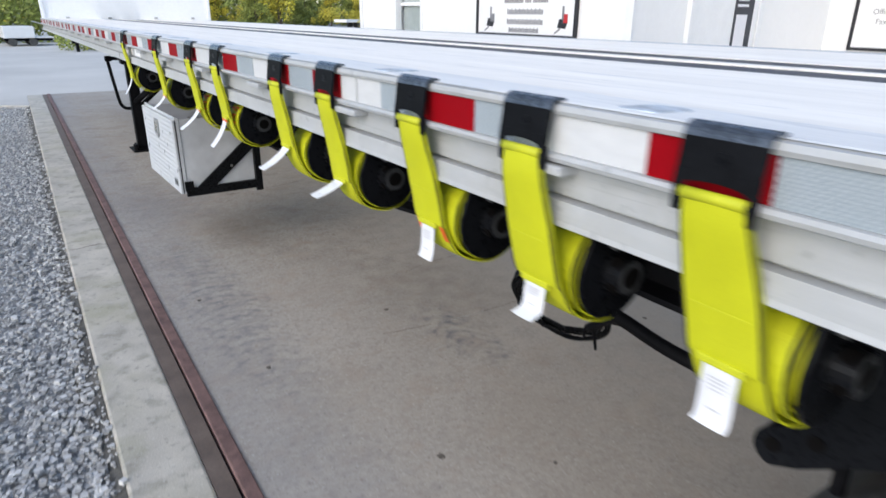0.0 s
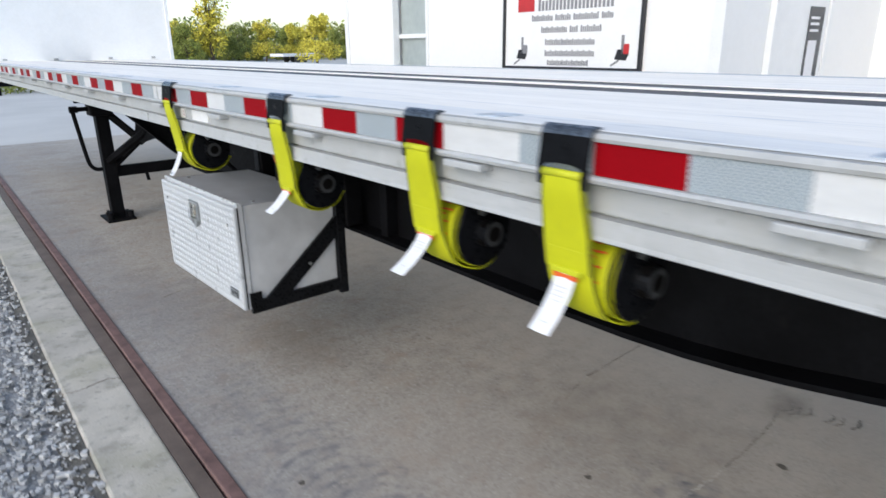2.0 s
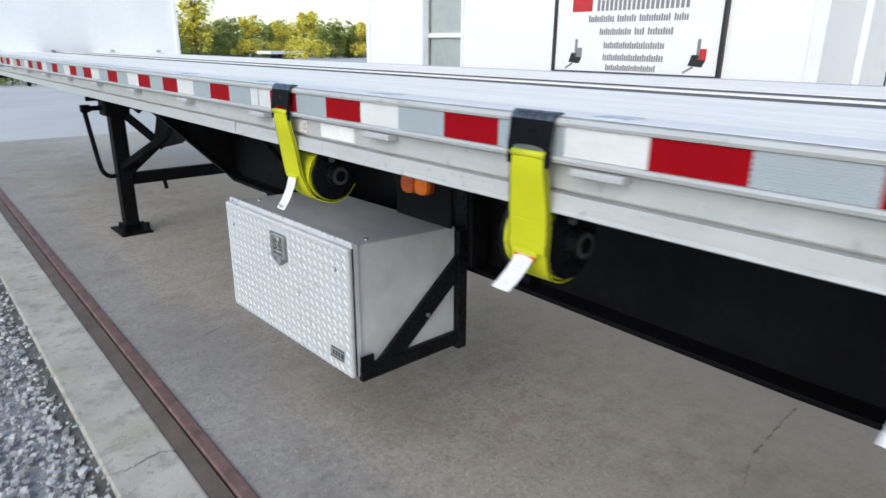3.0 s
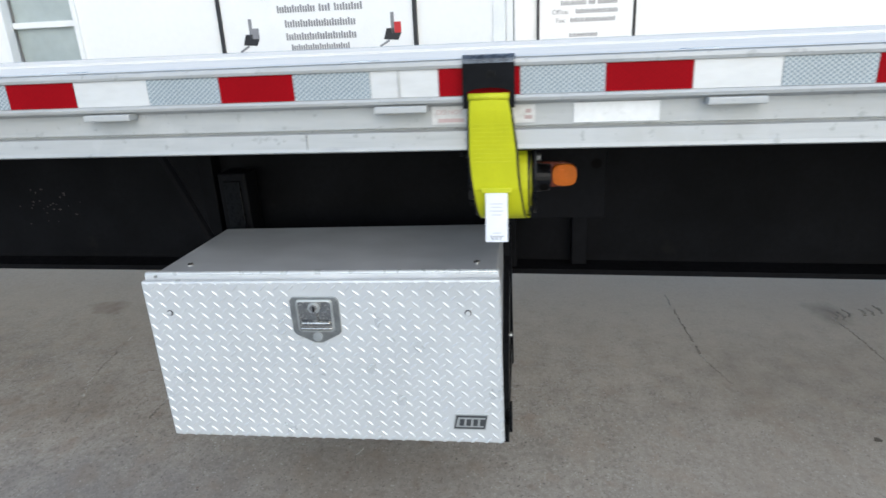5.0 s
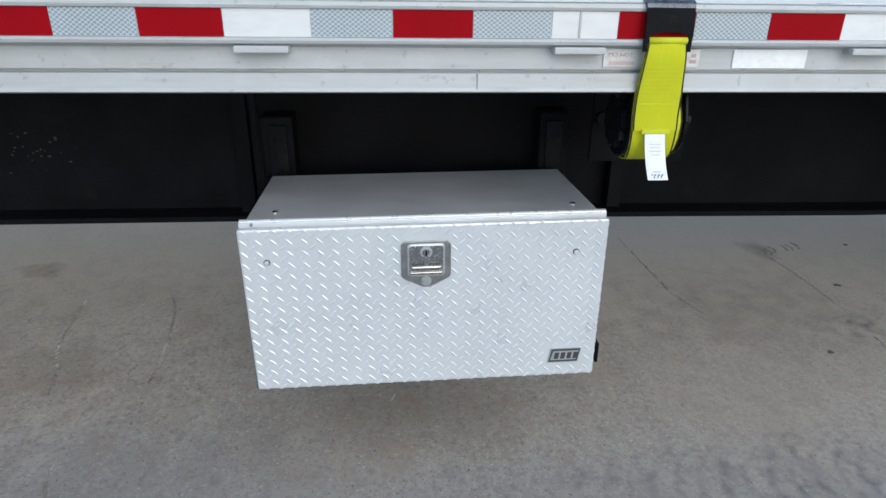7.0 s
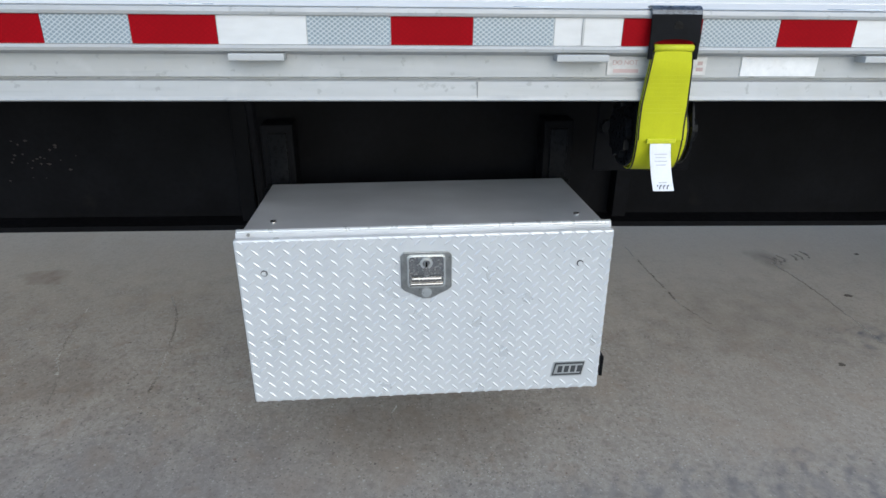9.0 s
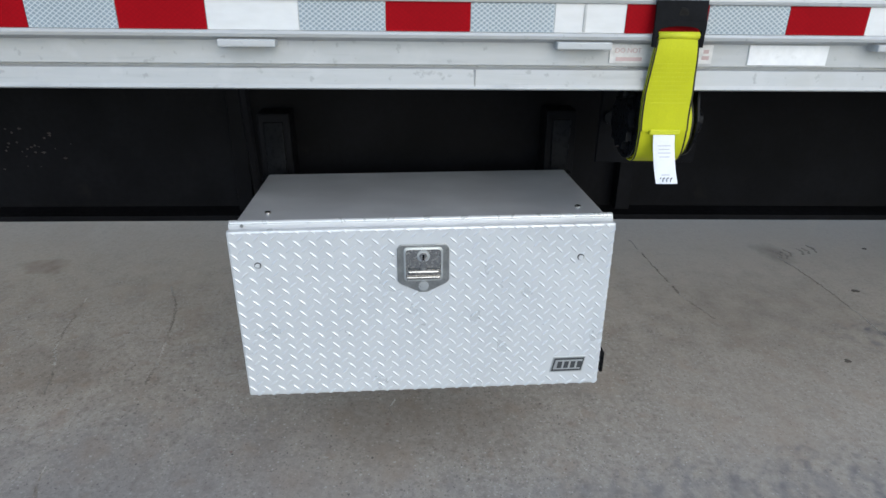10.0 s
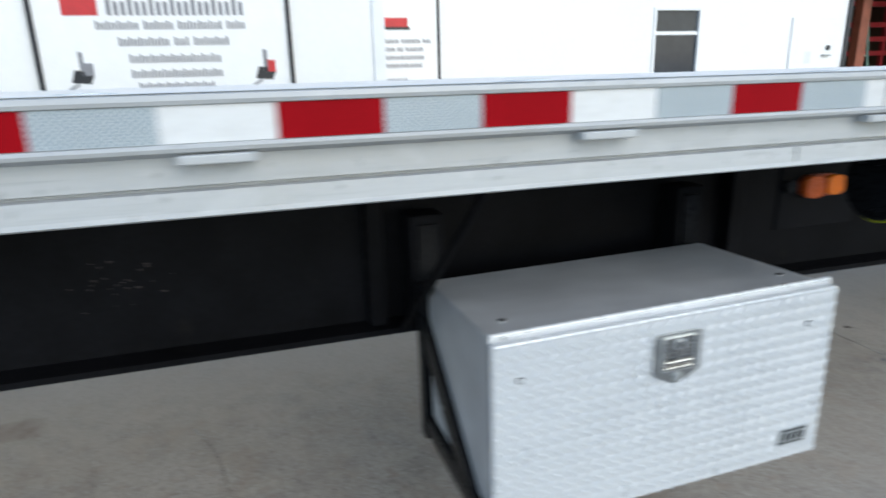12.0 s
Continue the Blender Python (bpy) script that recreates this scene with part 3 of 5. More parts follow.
# fewer stones on the bare soil along the curb
kept = (along(-0.5, sy) - sx > 0.03 + 0.035 * rng.random(N)) | (rng.random(N) < 0.22)
sx, sy, N = sx[kept], sy[kept], int(kept.sum())
size = 0.004 + 0.010 * rng.random(N) ** 2.5
corner = np.array([(a, b, c) for a in (-1, 1) for b in (-1, 1) for c in (-1, 1)], float)
v = corner[None] * (0.6 + 0.5 * rng.random((N, 8, 3))) * size[:, None, None]
ang = rng.random(N) * 6.28
ca, sa = np.cos(ang)[:, None], np.sin(ang)[:, None]
vx, vy = v[..., 0] * ca - v[..., 1] * sa, v[..., 0] * sa + v[..., 1] * ca
v = np.stack([vx + sx[:, None], vy + sy[:, None], v[..., 2] * 0.7 - 0.052 + size[:, None] * 0.4 + 0.024 * rng.random(N)[:, None] + 0.028 * np.clip(1 - (along(-0.5, sy) - sx) / 0.12, 0, 1)[:, None]], -1).reshape(-1, 3)
quads = np.array([(0, 1, 3, 2), (4, 6, 7, 5), (0, 4, 5, 1), (2, 3, 7, 6), (0, 2, 6, 4), (1, 5, 7, 3)])
faces = (quads[None] + 8 * np.arange(N)[:, None, None]).reshape(-1, 4)
me = bpy.data.meshes.new("gravel")
me.from_pydata(v.tolist(), [], faces.tolist())
me.materials.append(GRAVEL)
tagged(new("gravel", me), "loose grey crushed stone beside the concrete curb", "gravel", kind="stuff")


def crack(points, width=0.006, seed=1):
    """A thin jagged crack along a few points of the slab."""
    r = random.Random(seed)
    pts = smooth_path([(x, y, 0) for x, y in points], 9)
    pts = [p + Vector((r.uniform(-1, 1), r.uniform(-1, 1), 0)) * min(0.008, 0.1 * abs(points[0][0] - points[-1][0])) for p in pts]
    bm = bmesh.new()
    rows = []
    for i, p in enumerate(pts):
        d = (pts[min(i + 1, len(pts) - 1)] - pts[max(i - 1, 0)]).normalized()
        n = Vector((-d.y, d.x, 0)) * width * r.choice((0.2, 0.4, 0.7, 1.1))
        rows.append([bm.verts.new(q + Vector((0, 0, z))) for q in (p - n, p + n) for z in (-0.02, 0.002)])
    for a, b in zip(rows, rows[1:]):
        bm.faces.new((a[1], a[3], b[3], b[1]))
        bm.faces.new((a[0], a[1], b[1], b[0]))
        bm.faces.new((a[2], b[2], b[3], a[3]))
    return bm


def dashed(points, width, seed):
    """A crack that comes and goes: short jagged runs along a few points."""
    r = random.Random(seed)
    path = smooth_path([(x, y, 0) for x, y in points], 6)
    runs, i = [], 0
    while i < len(path) - 2:
        n = r.randint(2, 5)
        run = [(p.x, p.y) for p in path[i:i + n + 1]]
        if len(run) > 1:
            runs.append(crack(run, width * r.uniform(0.6, 1.1), seed * 31 + i))
        i += n + r.choice((0, 0, 1))
    return runs


def blot(x, y, rx, ry, seed):
    """A small irregular dark spot on the slab."""
    r = random.Random(seed)
    pts = []
    for k in range(14):
        a = 2 * math.pi * k / 14
        s = r.uniform(0.6, 1.1)
        pts.append((x + rx * s * math.cos(a), y + ry * s * math.sin(a)))
    return prism(pts, -0.01, 0.002, "z")


# ---- trailer ----
FRONT, REAR = 12.55, -1.9
TILT = -0.014


def deck_z(x):
    return 1.43 + TILT * x


trailer = thing("flatbed_trailer", (1.3, 5.3, 0), "white aluminium flatbed trailer with black beams parked on concrete", "trailer")
RAIL = [(0.13, 1.427), (0.004, 1.432), (-0.006, 1.430), (-0.008, 1.423), (-0.006, 1.4175), (0.0, 1.4165), (0.0, 1.3665), (-0.008, 1.3655),
        (-0.011, 1.361), (-0.009, 1.3555), (0.0, 1.352), (0.016, 1.347), (0.015, 1.3065), (0.026, 1.304), (0.026, 1.3005), (0.006, 1.2995),
        (0.003, 1.272), (0.001, 1.265), (0.006, 1.262), (0.09, 1.262), (0.09, 1.275), (0.05, 1.30), (0.05, 1.36), (0.13, 1.40)]
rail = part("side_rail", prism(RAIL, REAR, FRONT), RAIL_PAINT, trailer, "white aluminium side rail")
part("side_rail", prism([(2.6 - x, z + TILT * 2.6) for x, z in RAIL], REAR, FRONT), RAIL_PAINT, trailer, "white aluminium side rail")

# Thin added sheet; the rail itself has one darker tone all round.
part("rail_top_lit", prism([(0.131, 1.4272), (0.131, 1.4296), (0.006, 1.4340), (0.0, 1.4328), (0.004, 1.4322)], REAR, FRONT), RAIL_TOP_LIT, rail, "worn rail top paled by sky light")

# reflective sheeting: three six-inch pieces in each two-foot bay, red outside and silver outside by turns
STARTS = [(-0.14, 0), (0.463, 1), (1.10, 0), (1.736, 1), (2.325, 0), (2.981, 1), (3.598, 0), (4.203, 1), (4.790, 0), (5.407, 1)]
STARTS += [(5.407 + 0.6096 * k, (k + 1) % 2) for k in range(1, 12)]
STARTS += [(-0.14 - 0.6096 * k, k % 2) for k in range(1, 3)]
PIECE = 0.1522
tape_mesh = {}
for start, red_first in STARTS:
    for k in range(3):
        red = (k % 2 == 0) == bool(red_first)
        y0 = start + k * PIECE
        if y0 + PIECE > FRONT:
            continue
        if red not in tape_mesh:
            bm = box(-0.0022, 0.002, 0.0006, PIECE - 0.0006, 1.3668, 1.4162)
            ob = part("reflective_tape", bm, RED_TAPE if red else SILVER_TAPE, rail, "red reflective tape" if red else "silver reflective tape")
            tape_mesh[red] = ob
        else:
            ob = new("reflective_tape", tape_mesh[red].data)
            ob.parent = rail
            ob["label"] = tape_mesh[red]["label"]
        ob.location.y = y0
# Added plates, paler than the rail, fill its channel between the tapes.
order = sorted(STARTS)
for (a, _), (b, _) in zip(order, order[1:]):
    if b - a - 3 * PIECE > 0.02 and b < FRONT:
        part("bare_web", box(-0.0012, 0.002, a + 3 * PIECE + 0.0008, b - 0.0008, 1.3668, 1.4162), WHITE_TAPE, rail, "bare white rail web")
mouth = None
for k in range(-2, 17):
    y0 = 0.965 + 0.643 * k
    if mouth is None:
        # Added plate stands for the open mouth, its inner reflection put into the grey.
        bm = prism([(0.022, -0.03), (0.09, -0.034), (0.104, -0.02), (0.10, 0.022), (0.085, 0.032), (0.030, 0.03), (0.020, 0.018)], 1.4285, 1.4348, "z")
        for v in bm.verts:
            v.co.z -= (v.co.x - 0.02) * 0.036
        mouth = part("pocket_mouth", bm, POCKET_GREY, rail, "grey stake pocket mouth")
        mouth.location.y = y0
    else:
        ob = new("pocket_mouth", mouth.data)
        ob.parent, ob.location.y = rail, y0
        ob["label"] = mouth["label"]
tab = None
for k in range(-7, 19):
    y0 = 4.683 + 0.6066 * k
    if tab is None:
        tab = part("stake_pocket", box(-0.016, 0.02, 0, 0.101, 1.3385, 1.3515, 0.002), RAIL_PAINT, rail)
        tab.location.y = y0
    else:
        ob = new("stake_pocket", tab.data)
        ob.parent = rail
        ob.location.y = y0
for y in (4.735, 1.66):
    part("weld_seam", box(-0.0035, 0.001, y - 0.002, y + 0.002, 1.368, 1.416), RAIL_PAINT, rail)
part("splice_line", box(0.0022, 0.006, 4.9292, 4.9308, 1.268, 1.299), SEAM, rail)
# labels on the rail
lab = part("sticker", box(0.0118, 0.016, 4.480, 4.677, 1.312, 1.3455), LABEL_FADED, rail, "white warning label with faded red print")
for z, a, b in ((1.3195, 4.615, 4.665), (1.334, 4.488, 4.498), (1.3225, 4.486, 4.500)):
    part("print_line", box(0.0112, 0.0125, a, b, z - 0.0035, z + 0.0035), FADED_RED, lab)
LABEL_WORDS = ("DO NOT", 0.0112, 4.668, 1.331, 0.0125)
part("sticker", box(0.0118, 0.016, 4.254, 4.409, 1.310, 1.346), LABEL_PALE, rail, "blank white faded label")

# deck: long planks with two nailing strips
edges = [0.132, 0.42, 0.64, 0.84, 1.10, 1.17, 1.44, 1.76, 2.07, 2.37, 2.468]
for a, b in zip(edges, edges[1:]):
    dark = a in (0.84, 1.17)
    z = deck_z((a + b) / 2)
    bm = bmesh.new()
    if dark:
        box(a - 0.001, b + 0.001, REAR, FRONT, z - 0.05, z - 0.0065, 0.0, bm)
        part("nailing_strip", bm, NAILER, trailer, "dark grooved nailing strip")
    else:
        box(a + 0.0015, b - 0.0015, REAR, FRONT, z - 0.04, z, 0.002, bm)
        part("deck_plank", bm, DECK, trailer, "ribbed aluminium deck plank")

# headboard
hb = part("headboard", box(0.02, 2.58, FRONT, FRONT + 0.05, 1.39, 2.75, 0.004), HEADBOARD, trailer, "white sheet headboard at the front end")
for x in (0.02, 2.53):
    part("headboard_post", box(x, x + 0.05, FRONT - 0.03, FRONT - 0.002, 1.39, 2.75, 0.005), HEADBOARD, hb)
part("headboard_hook", box(2.50, 2.53, FRONT - 0.07, FRONT - 0.03, 2.30, 2.42, 0.004), BLACK_STEEL, hb)
for x in (0.35, 0.95, 1.65, 2.25):
    part("headboard_bolt", box(x, x + 0.05, FRONT - 0.04, FRONT - 0.002, 1.42, 1.45, 0.004), RAIL_PAINT, hb)

# long beams, cross members and outriggers
BEAM = [(-0.075, 0.685), (0.075, 0.685), (0.075, 0.703), (0.008, 0.712), (0.008, 1.20), (0.07, 1.21), (0.07, 1.225), (-0.07, 1.225), (-0.07, 1.21),
        (-0.008, 1.20), (-0.008, 0.712), (-0.075, 0.703)]


def beam_section(low):
    """The I-beam's outline with its lower flange at the height low."""
    return [(x, z if z > 1.0 else z - 0.667 + low) for x, z in BEAM]


NECK = [(x, 1.15 + (z - 0.685) * 0.075 / 0.54) for x, z in BEAM]
LOW = ((REAR, 0.785), (2.05, 0.778), (2.2, 0.772), (2.33, 0.758), (2.45, 0.736), (2.57, 0.715), (2.7, 0.697), (2.85, 0.682), (3.05, 0.672), (3.4, 0.668), (4.5, 0.68), (6.8, 0.685))
for x in (0.845, 1.755):
    bm = bmesh.new()
    sections = [(y, beam_section(low)) for y, low in LOW] + [(8.38, NECK), (FRONT - 0.3, NECK)]
    ring = [[bm.verts.new((x + a, y, z)) for a, z in prof] for y, prof in sections]
    for r0, r1 in zip(ring, ring[1:]):
        for i in range(len(BEAM)):
            j = (i + 1) % len(BEAM)
            bm.faces.new((r0[i], r0[j], r1[j], r1[i]))
    bm.faces.new(ring[0][::-1])
    bm.faces.new(ring[-1])
    part("main_beam", bm, BLACK_STEEL, trailer, "long black steel I-beam")
rc = random.Random(5)
bm = bmesh.new()
for k in range(26):
    y, z, a = 6.24 + rc.gauss(0, 0.07), 0.935 + rc.gauss(0, 0.035), rc.uniform(0.0012, 0.004)
    prism([(y - a * rc.uniform(0.7, 2.4), z), (y, z - a), (y + a * rc.uniform(0.7, 2.4), z + 0.4 * a), (y, z + a)], 0.8355, 0.838, "x", bm)
tagged(part("paint_chips", bm, CHIP_GREY, trailer), "flecks of bare metal in the black paint", kind="stuff")
cross = None
for k in range(24):
    y = REAR + 0.3 + 0.6096 * k
    if cross is None:
        bm = prism([(-0.03, 1.268), (0.03, 1.268), (0.03, 1.276), (0.004, 1.28), (0.004, 1.33), (0.04, 1.335), (0.04, 1.345), (-0.04, 1.345), (-0.04, 1.335),
                    (-0.004, 1.33), (-0.004, 1.28), (-0.03, 1.276)], 0.095, 2.5, "x")
        cross = part("cross_member", bm, BLACK_STEEL, trailer)
        cross.location.y = y
    else:
        ob = new("cross_member", cross.data)
        ob.parent, ob.location.y = trailer, y
for y in (-0.6, 1.6, 3.08, 6.9):
    og = part("outrigger", prism([(0.25, 1.265), (0.835, 1.265), (0.835, 0.735), (0.775, 0.735)], y - 0.006, y + 0.006), BLACK_STEEL, trailer, "black triangular outrigger")
    part("outrigger_flange", prism([(0.245, 1.265), (0.77, 0.735), (0.775, 0.745), (0.26, 1.265)], y - 0.03, y + 0.03), BLACK_STEEL, og)
for y in (4.33, 5.585):
    part("stiffener", box(0.775, 0.836, y - 0.025, y + 0.025, 0.73, 1.255, 0.004), BLACK_STEEL, trailer, "black upright web stiffener")
part("tie_bar", tube([(0.25, 5.424, 1.262), (0.715, 5.525, 0.74)], 0.012, 6, 0), BLACK_STEEL, trailer, "thin black diagonal tie bar")
# side marker lamp on its plate
plate = part("lamp_plate", box(0.382, 0.394, 4.30, 4.565, 1.010, 1.26, 0.003), BLACK_STEEL, trailer)


def lens_outline(yc, zc, ry, rz):
    return [(yc + ry * math.copysign(abs(math.cos(a)) ** 0.6, math.cos(a)), zc + rz * math.copysign(abs(math.sin(a)) ** 0.6, math.sin(a))) for a in [2 * math.pi * k / 24 for k in range(24)]]


lamp = part("marker_lamp", prism(lens_outline(4.440, 1.129, 0.067, 0.031), 0.366, 0.381, "x"), AMBER_DARK, plate, "amber oval side marker lamp")
# Two lens halves, bright and dim, put the lighting into the amber.
part("lamp_lens", prism(lens_outline(4.405, 1.130, 0.030, 0.027), 0.350, 0.366, "x", None, 0.003), AMBER, lamp, "bright orange lens")
part("lamp_lens", prism(lens_outline(4.474, 1.128, 0.031, 0.030), 0.352, 0.366, "x", None, 0.003), AMBER_DIM, lamp, "orange lens half painted dimmer")
part("lamp_plug", cyl((0.366, 4.540, 1.131), (0.381, 4.540, 1.131), 0.018, seg=14), BLACK_GLOSS, plate, "black cable plug")
part("plate_hole", cyl((0.3805, 4.325, 1.152), (0.3817, 4.325, 1.152), 0.013), GAP_DARK, plate)

# running gear at the back
for y in (0.385, -0.935):
    for x0, flip in ((0.23, 1), (2.37, -1)):
        wheel = None
        bm = bmesh.new()
        prof = [(0.30, 0.0), (0.42, 0.005), (0.475, 0.02), (0.497, 0.05), (0.5, 0.11), (0.5, 0.25), (0.497, 0.31), (0.475, 0.34), (0.42, 0.355), (0.30, 0.36)]
        rings = []
        for k in range(48):
            a = 2 * math.pi * k / 48
            rings.append([bm.verts.new((x0 + flip * w + flip * 0.02, y + r * math.cos(a), 0.505 + r * math.sin(a))) for r, w in prof])
        for k in range(48):
            a, b = rings[k], rings[(k + 1) % 48]
            for i in range(len(prof)):
                j = (i + 1) % len(prof)
                bm.faces.new((a[i], a[j], b[j], b[i]))
        wheel = part("wheel", bm, RUBBER, trailer, "dust-covered black truck tyre", smooth=True)
        bm = cyl((x0 + flip * 0.07, y, 0.505), (x0 + flip * 0.33, y, 0.505), 0.30, 0.30, 40)
        part("rim", bm, RAIL_PAINT, wheel, "aluminium wheel rim")
        part("hub", cyl((x0 + flip * 0.03, y, 0.505), (x0 + flip * 0.07, y, 0.505), 0.11, 0.14, 24), RAIL_PAINT, wheel)
    part("axle", cyl((0.4, y, 0.505), (2.2, y, 0.505), 0.065), BLACK_STEEL, trailer)
for y in (0.88, -0.44):
    for x, s in ((0.35, 1), (2.25, -1)):
        nose = [(y - 0.036 + 0.034 * math.cos(a), 0.899 + 0.034 * math.sin(a)) for a in [math.radians(-110 + 22 * k) for k in range(9)]]
        out = [(y - 0.46, 1.24), (y - 0.46, 1.06), (y - 0.30, 1.005), (y - 0.16, 0.948), (y - 0.08, 0.888)] + nose[1:] + [(y - 0.05, 0.945), (y - 0.062, 1.0), (y - 0.05, 1.24)]
        hang = part("spring_hanger", prism(out, x - 0.05, x + 0.05, "x", None, 0.003), BLACK_GLOSS, trailer, "black welded suspension hanger")
        for k, z in ((-0.034, 0.905), (-0.094, 0.944)):
            part("hanger_bore", cyl((x - 0.0515, y + k, z), (x + 0.0515, y + k, z), 0.013, seg=14), GAP_DARK, hang)
        part("hanger_stub", cyl((x, y - 0.12, 0.85), (x, y - 0.12, 0.93), 0.012, seg=10), BLACK_STEEL, hang)

# ---- landing gear ----
gear = thing("landing_gear", (0.61, 8.72, 0), "black steel landing leg with folded crank handle under the trailer", "landing gear")


def landing_leg(x, parent, crank):
    leg = part("leg", box(x - 0.055, x + 0.055, 8.665, 8.775, 0.06, 1.12, 0.006), BLACK_STEEL, parent, "square black steel leg")
    part("inner_leg", box(x - 0.05, x + 0.05, 8.672, 8.773, 0.03, 0.08), BLACK_STEEL, leg)
    foot = part("foot", box(x - 0.125, x + 0.125, 8.55, 8.89, 0.0, 0.02, 0.005), BLACK_STEEL, parent, "flat black foot plate")
    for s in (-1, 1):
        part("foot_cheek", prism([(8.60, 0.02), (8.84, 0.02), (8.80, 0.075), (8.64, 0.075)], x + s * 0.068 - 0.008, x + s * 0.068 + 0.008, "x"), BLACK_STEEL, foot)
    part("foot_pin", cyl((x - 0.1, 8.72, 0.055), (x + 0.1, 8.72, 0.055), 0.018), BLACK_STEEL, foot)
    for s in (-1, 1):
        part("foot_bumper", cyl((x + s * 0.09, 8.60, 0.02), (x + s * 0.09, 8.60, 0.085), 0.025, seg=14), BLACK_STEEL, foot)
    part("gearbox", box(x - 0.1, x + 0.09, 8.62, 8.80, 0.98, 1.17, 0.015), BLACK_STEEL, parent)
    return leg


landing_leg(0.645, gear, True)
landing_leg(1.99, gear, False)
part("shaft", cyl((0.42, 8.70, 1.045), (1.99, 8.70, 1.045), 0.02, seg=12), BLACK_STEEL, gear)
part("shaft_stub", cyl((0.45, 8.74, 1.115), (0.58, 8.74, 1.115), 0.018, seg=12), BLACK_STEEL, gear)
bm = tube([(0.42, 8.70, 1.06), (0.425, 8.70, 0.98), (0.445, 8.70, 0.80), (0.47, 8.70, 0.60), (0.49, 8.70, 0.53), (0.53, 8.70, 0.495), (0.58, 8.70, 0.49)], 0.018)
crank = part("crank_handle", bm, BLACK_STEEL, gear, "hanging black crank handle", smooth=True)
part("crank_hub", cyl((0.395, 8.70, 1.045), (0.46, 8.70, 1.045), 0.03), BLACK_STEEL, crank)
for x0, x1 in ((0.66, 1.94), ):
    part("cross_tube", box(x0, x1, 8.70, 8.76, 0.40, 0.50, 0.006), BLACK_STEEL, gear)
for x in (0.61, 1.99):
    part("brace", tube([(x + 0.03, 8.68, 0.56), (x + (0.26 if x < 1 else -0.26), 8.2, 0.86), (x + (0.27 if x < 1 else -0.27), 7.6, 1.2)], 0.036, 6, 0), BLACK_STEEL, gear)
    bm = prism([(7.85, 1.24), (8.78, 1.24), (8.78, 1.05), (8.55, 1.0)], x + 0.16, x + 0.175, "x")
    part("gusset", bm, BLACK_STEEL, gear)
part("brace", tube([(0.68, 8.70, 0.50), (1.0, 8.6, 0.80), (1.3, 8.5, 1.1)], 0.03, 6, 0), BLACK_STEEL, gear)

part("brace", tube([(0.68, 8.72, 1.02), (0.93, 8.52, 0.72)], 0.034, 6, 0), BLACK_STEEL, gear)
part("gusset", prism([(8.95, 1.10), (8.45, 1.18), (7.95, 1.16), (7.55, 0.98), (7.9, 0.83), (8.35, 0.74), (8.52, 0.80), (8.40, 0.98)], 0.862, 0.874, "x"), BLACK_STEEL, gear, "black gusset plate")
part("pin", cyl((0.96, 8.72, 0.43), (0.97, 8.70, 0.33), 0.016, seg=8), BLACK_STEEL, gear)
gear.location += Vector((-0.06, -0.13, 0))

# ---- winches and straps ----
STRAPS = [0.817, 1.115, 1.418, 1.786, 2.100, 2.673, 3.036, 3.658, 4.565]
CX, CZ, ROLL = 0.092, 1.187, 0.080


def winch():
    w = thing("strap_winch", (0, 0, 0), "black steel strap winch hanging under the side rail", "winch", "winches along the side rail")
    for y, rad in ((0.056, 0.077), (-0.062, 0.072)):
        out = [(CX - 0.05, 1.262), (CX + 0.06, 1.262), (CX + rad, 1.20)]
        out += [(CX + rad * math.cos(a), CZ - 0.002 + rad * math.sin(a)) for a in [-math.pi * k / 14 for k in range(15)]]
        out += [(CX - rad, 1.20)]
        part("side_plate", prism(out, y, y + 0.006, "y", None, 0.0015), BLACK_GLOSS, w)
    part("mount", box(CX - 0.05, CX + 0.05, -0.068, 0.068, 1.252, 1.2615, 0.002), BLACK_STEEL, w)
    part("drum", cyl((CX, -0.07, CZ), (CX, 0.07, CZ), 0.02), BLACK_STEEL, w)
    bm = bmesh.new()
    pts = []
    for k in range(22):
        a = 2 * math.pi * k / 11 / 2
        r = 0.06 if k % 2 else 0.05
        pts.append((CX + r * math.cos(a), CZ + r * math.sin(a)))
    part("ratchet_gear", prism(pts, 0.064, 0.076), BLACK_GLOSS, w)
    part("pawl", prism([(CX - 0.055, CZ + 0.06), (CX - 0.035, CZ + 0.075), (CX + 0.0, CZ + 0.052), (CX - 0.005, CZ + 0.044)], 0.069, 0.084), BLACK_GLOSS, w)
    part("pawl_pin", cyl((CX - 0.04, 0.066, CZ + 0.062), (CX - 0.04, 0.092, CZ + 0.062), 0.008, seg=10), BLACK_GLOSS, w)
    cap = part("drum_cap", cyl((CX, -0.062, CZ), (CX, -0.090, CZ), 0.03, 0.027, 24), BLACK_GLOSS, w)
    part("cap_rim", cyl((CX, -0.088, CZ), (CX, -0.0904, CZ), 0.0262, 0.0255, 24), CAP_WORN, cap, "scuffed grey drum end")
    # Bore and bar holes are dark plugs, their shade given by colour.
    part("cap_bore", cyl((CX, -0.085, CZ), (CX, -0.0910, CZ), 0.016, seg=16), GAP_DARK, cap)
    part("hub_bolt", cyl((CX - 0.012, -0.062, CZ + 0.045), (CX - 0.012, -0.070, CZ + 0.045), 0.008, seg=6), STEEL_PLATE, w)
    for a in (0.6, 2.2, 3.7, 5.3):
        d = Vector((math.cos(a), 0, math.sin(a)))
        part("bar_hole", cyl(Vector((CX, -0.077, CZ)) + d * 0.02, Vector((CX, -0.077, CZ)) + d * 0.0302, 0.009, seg=12), GAP_DARK, cap)
    return w


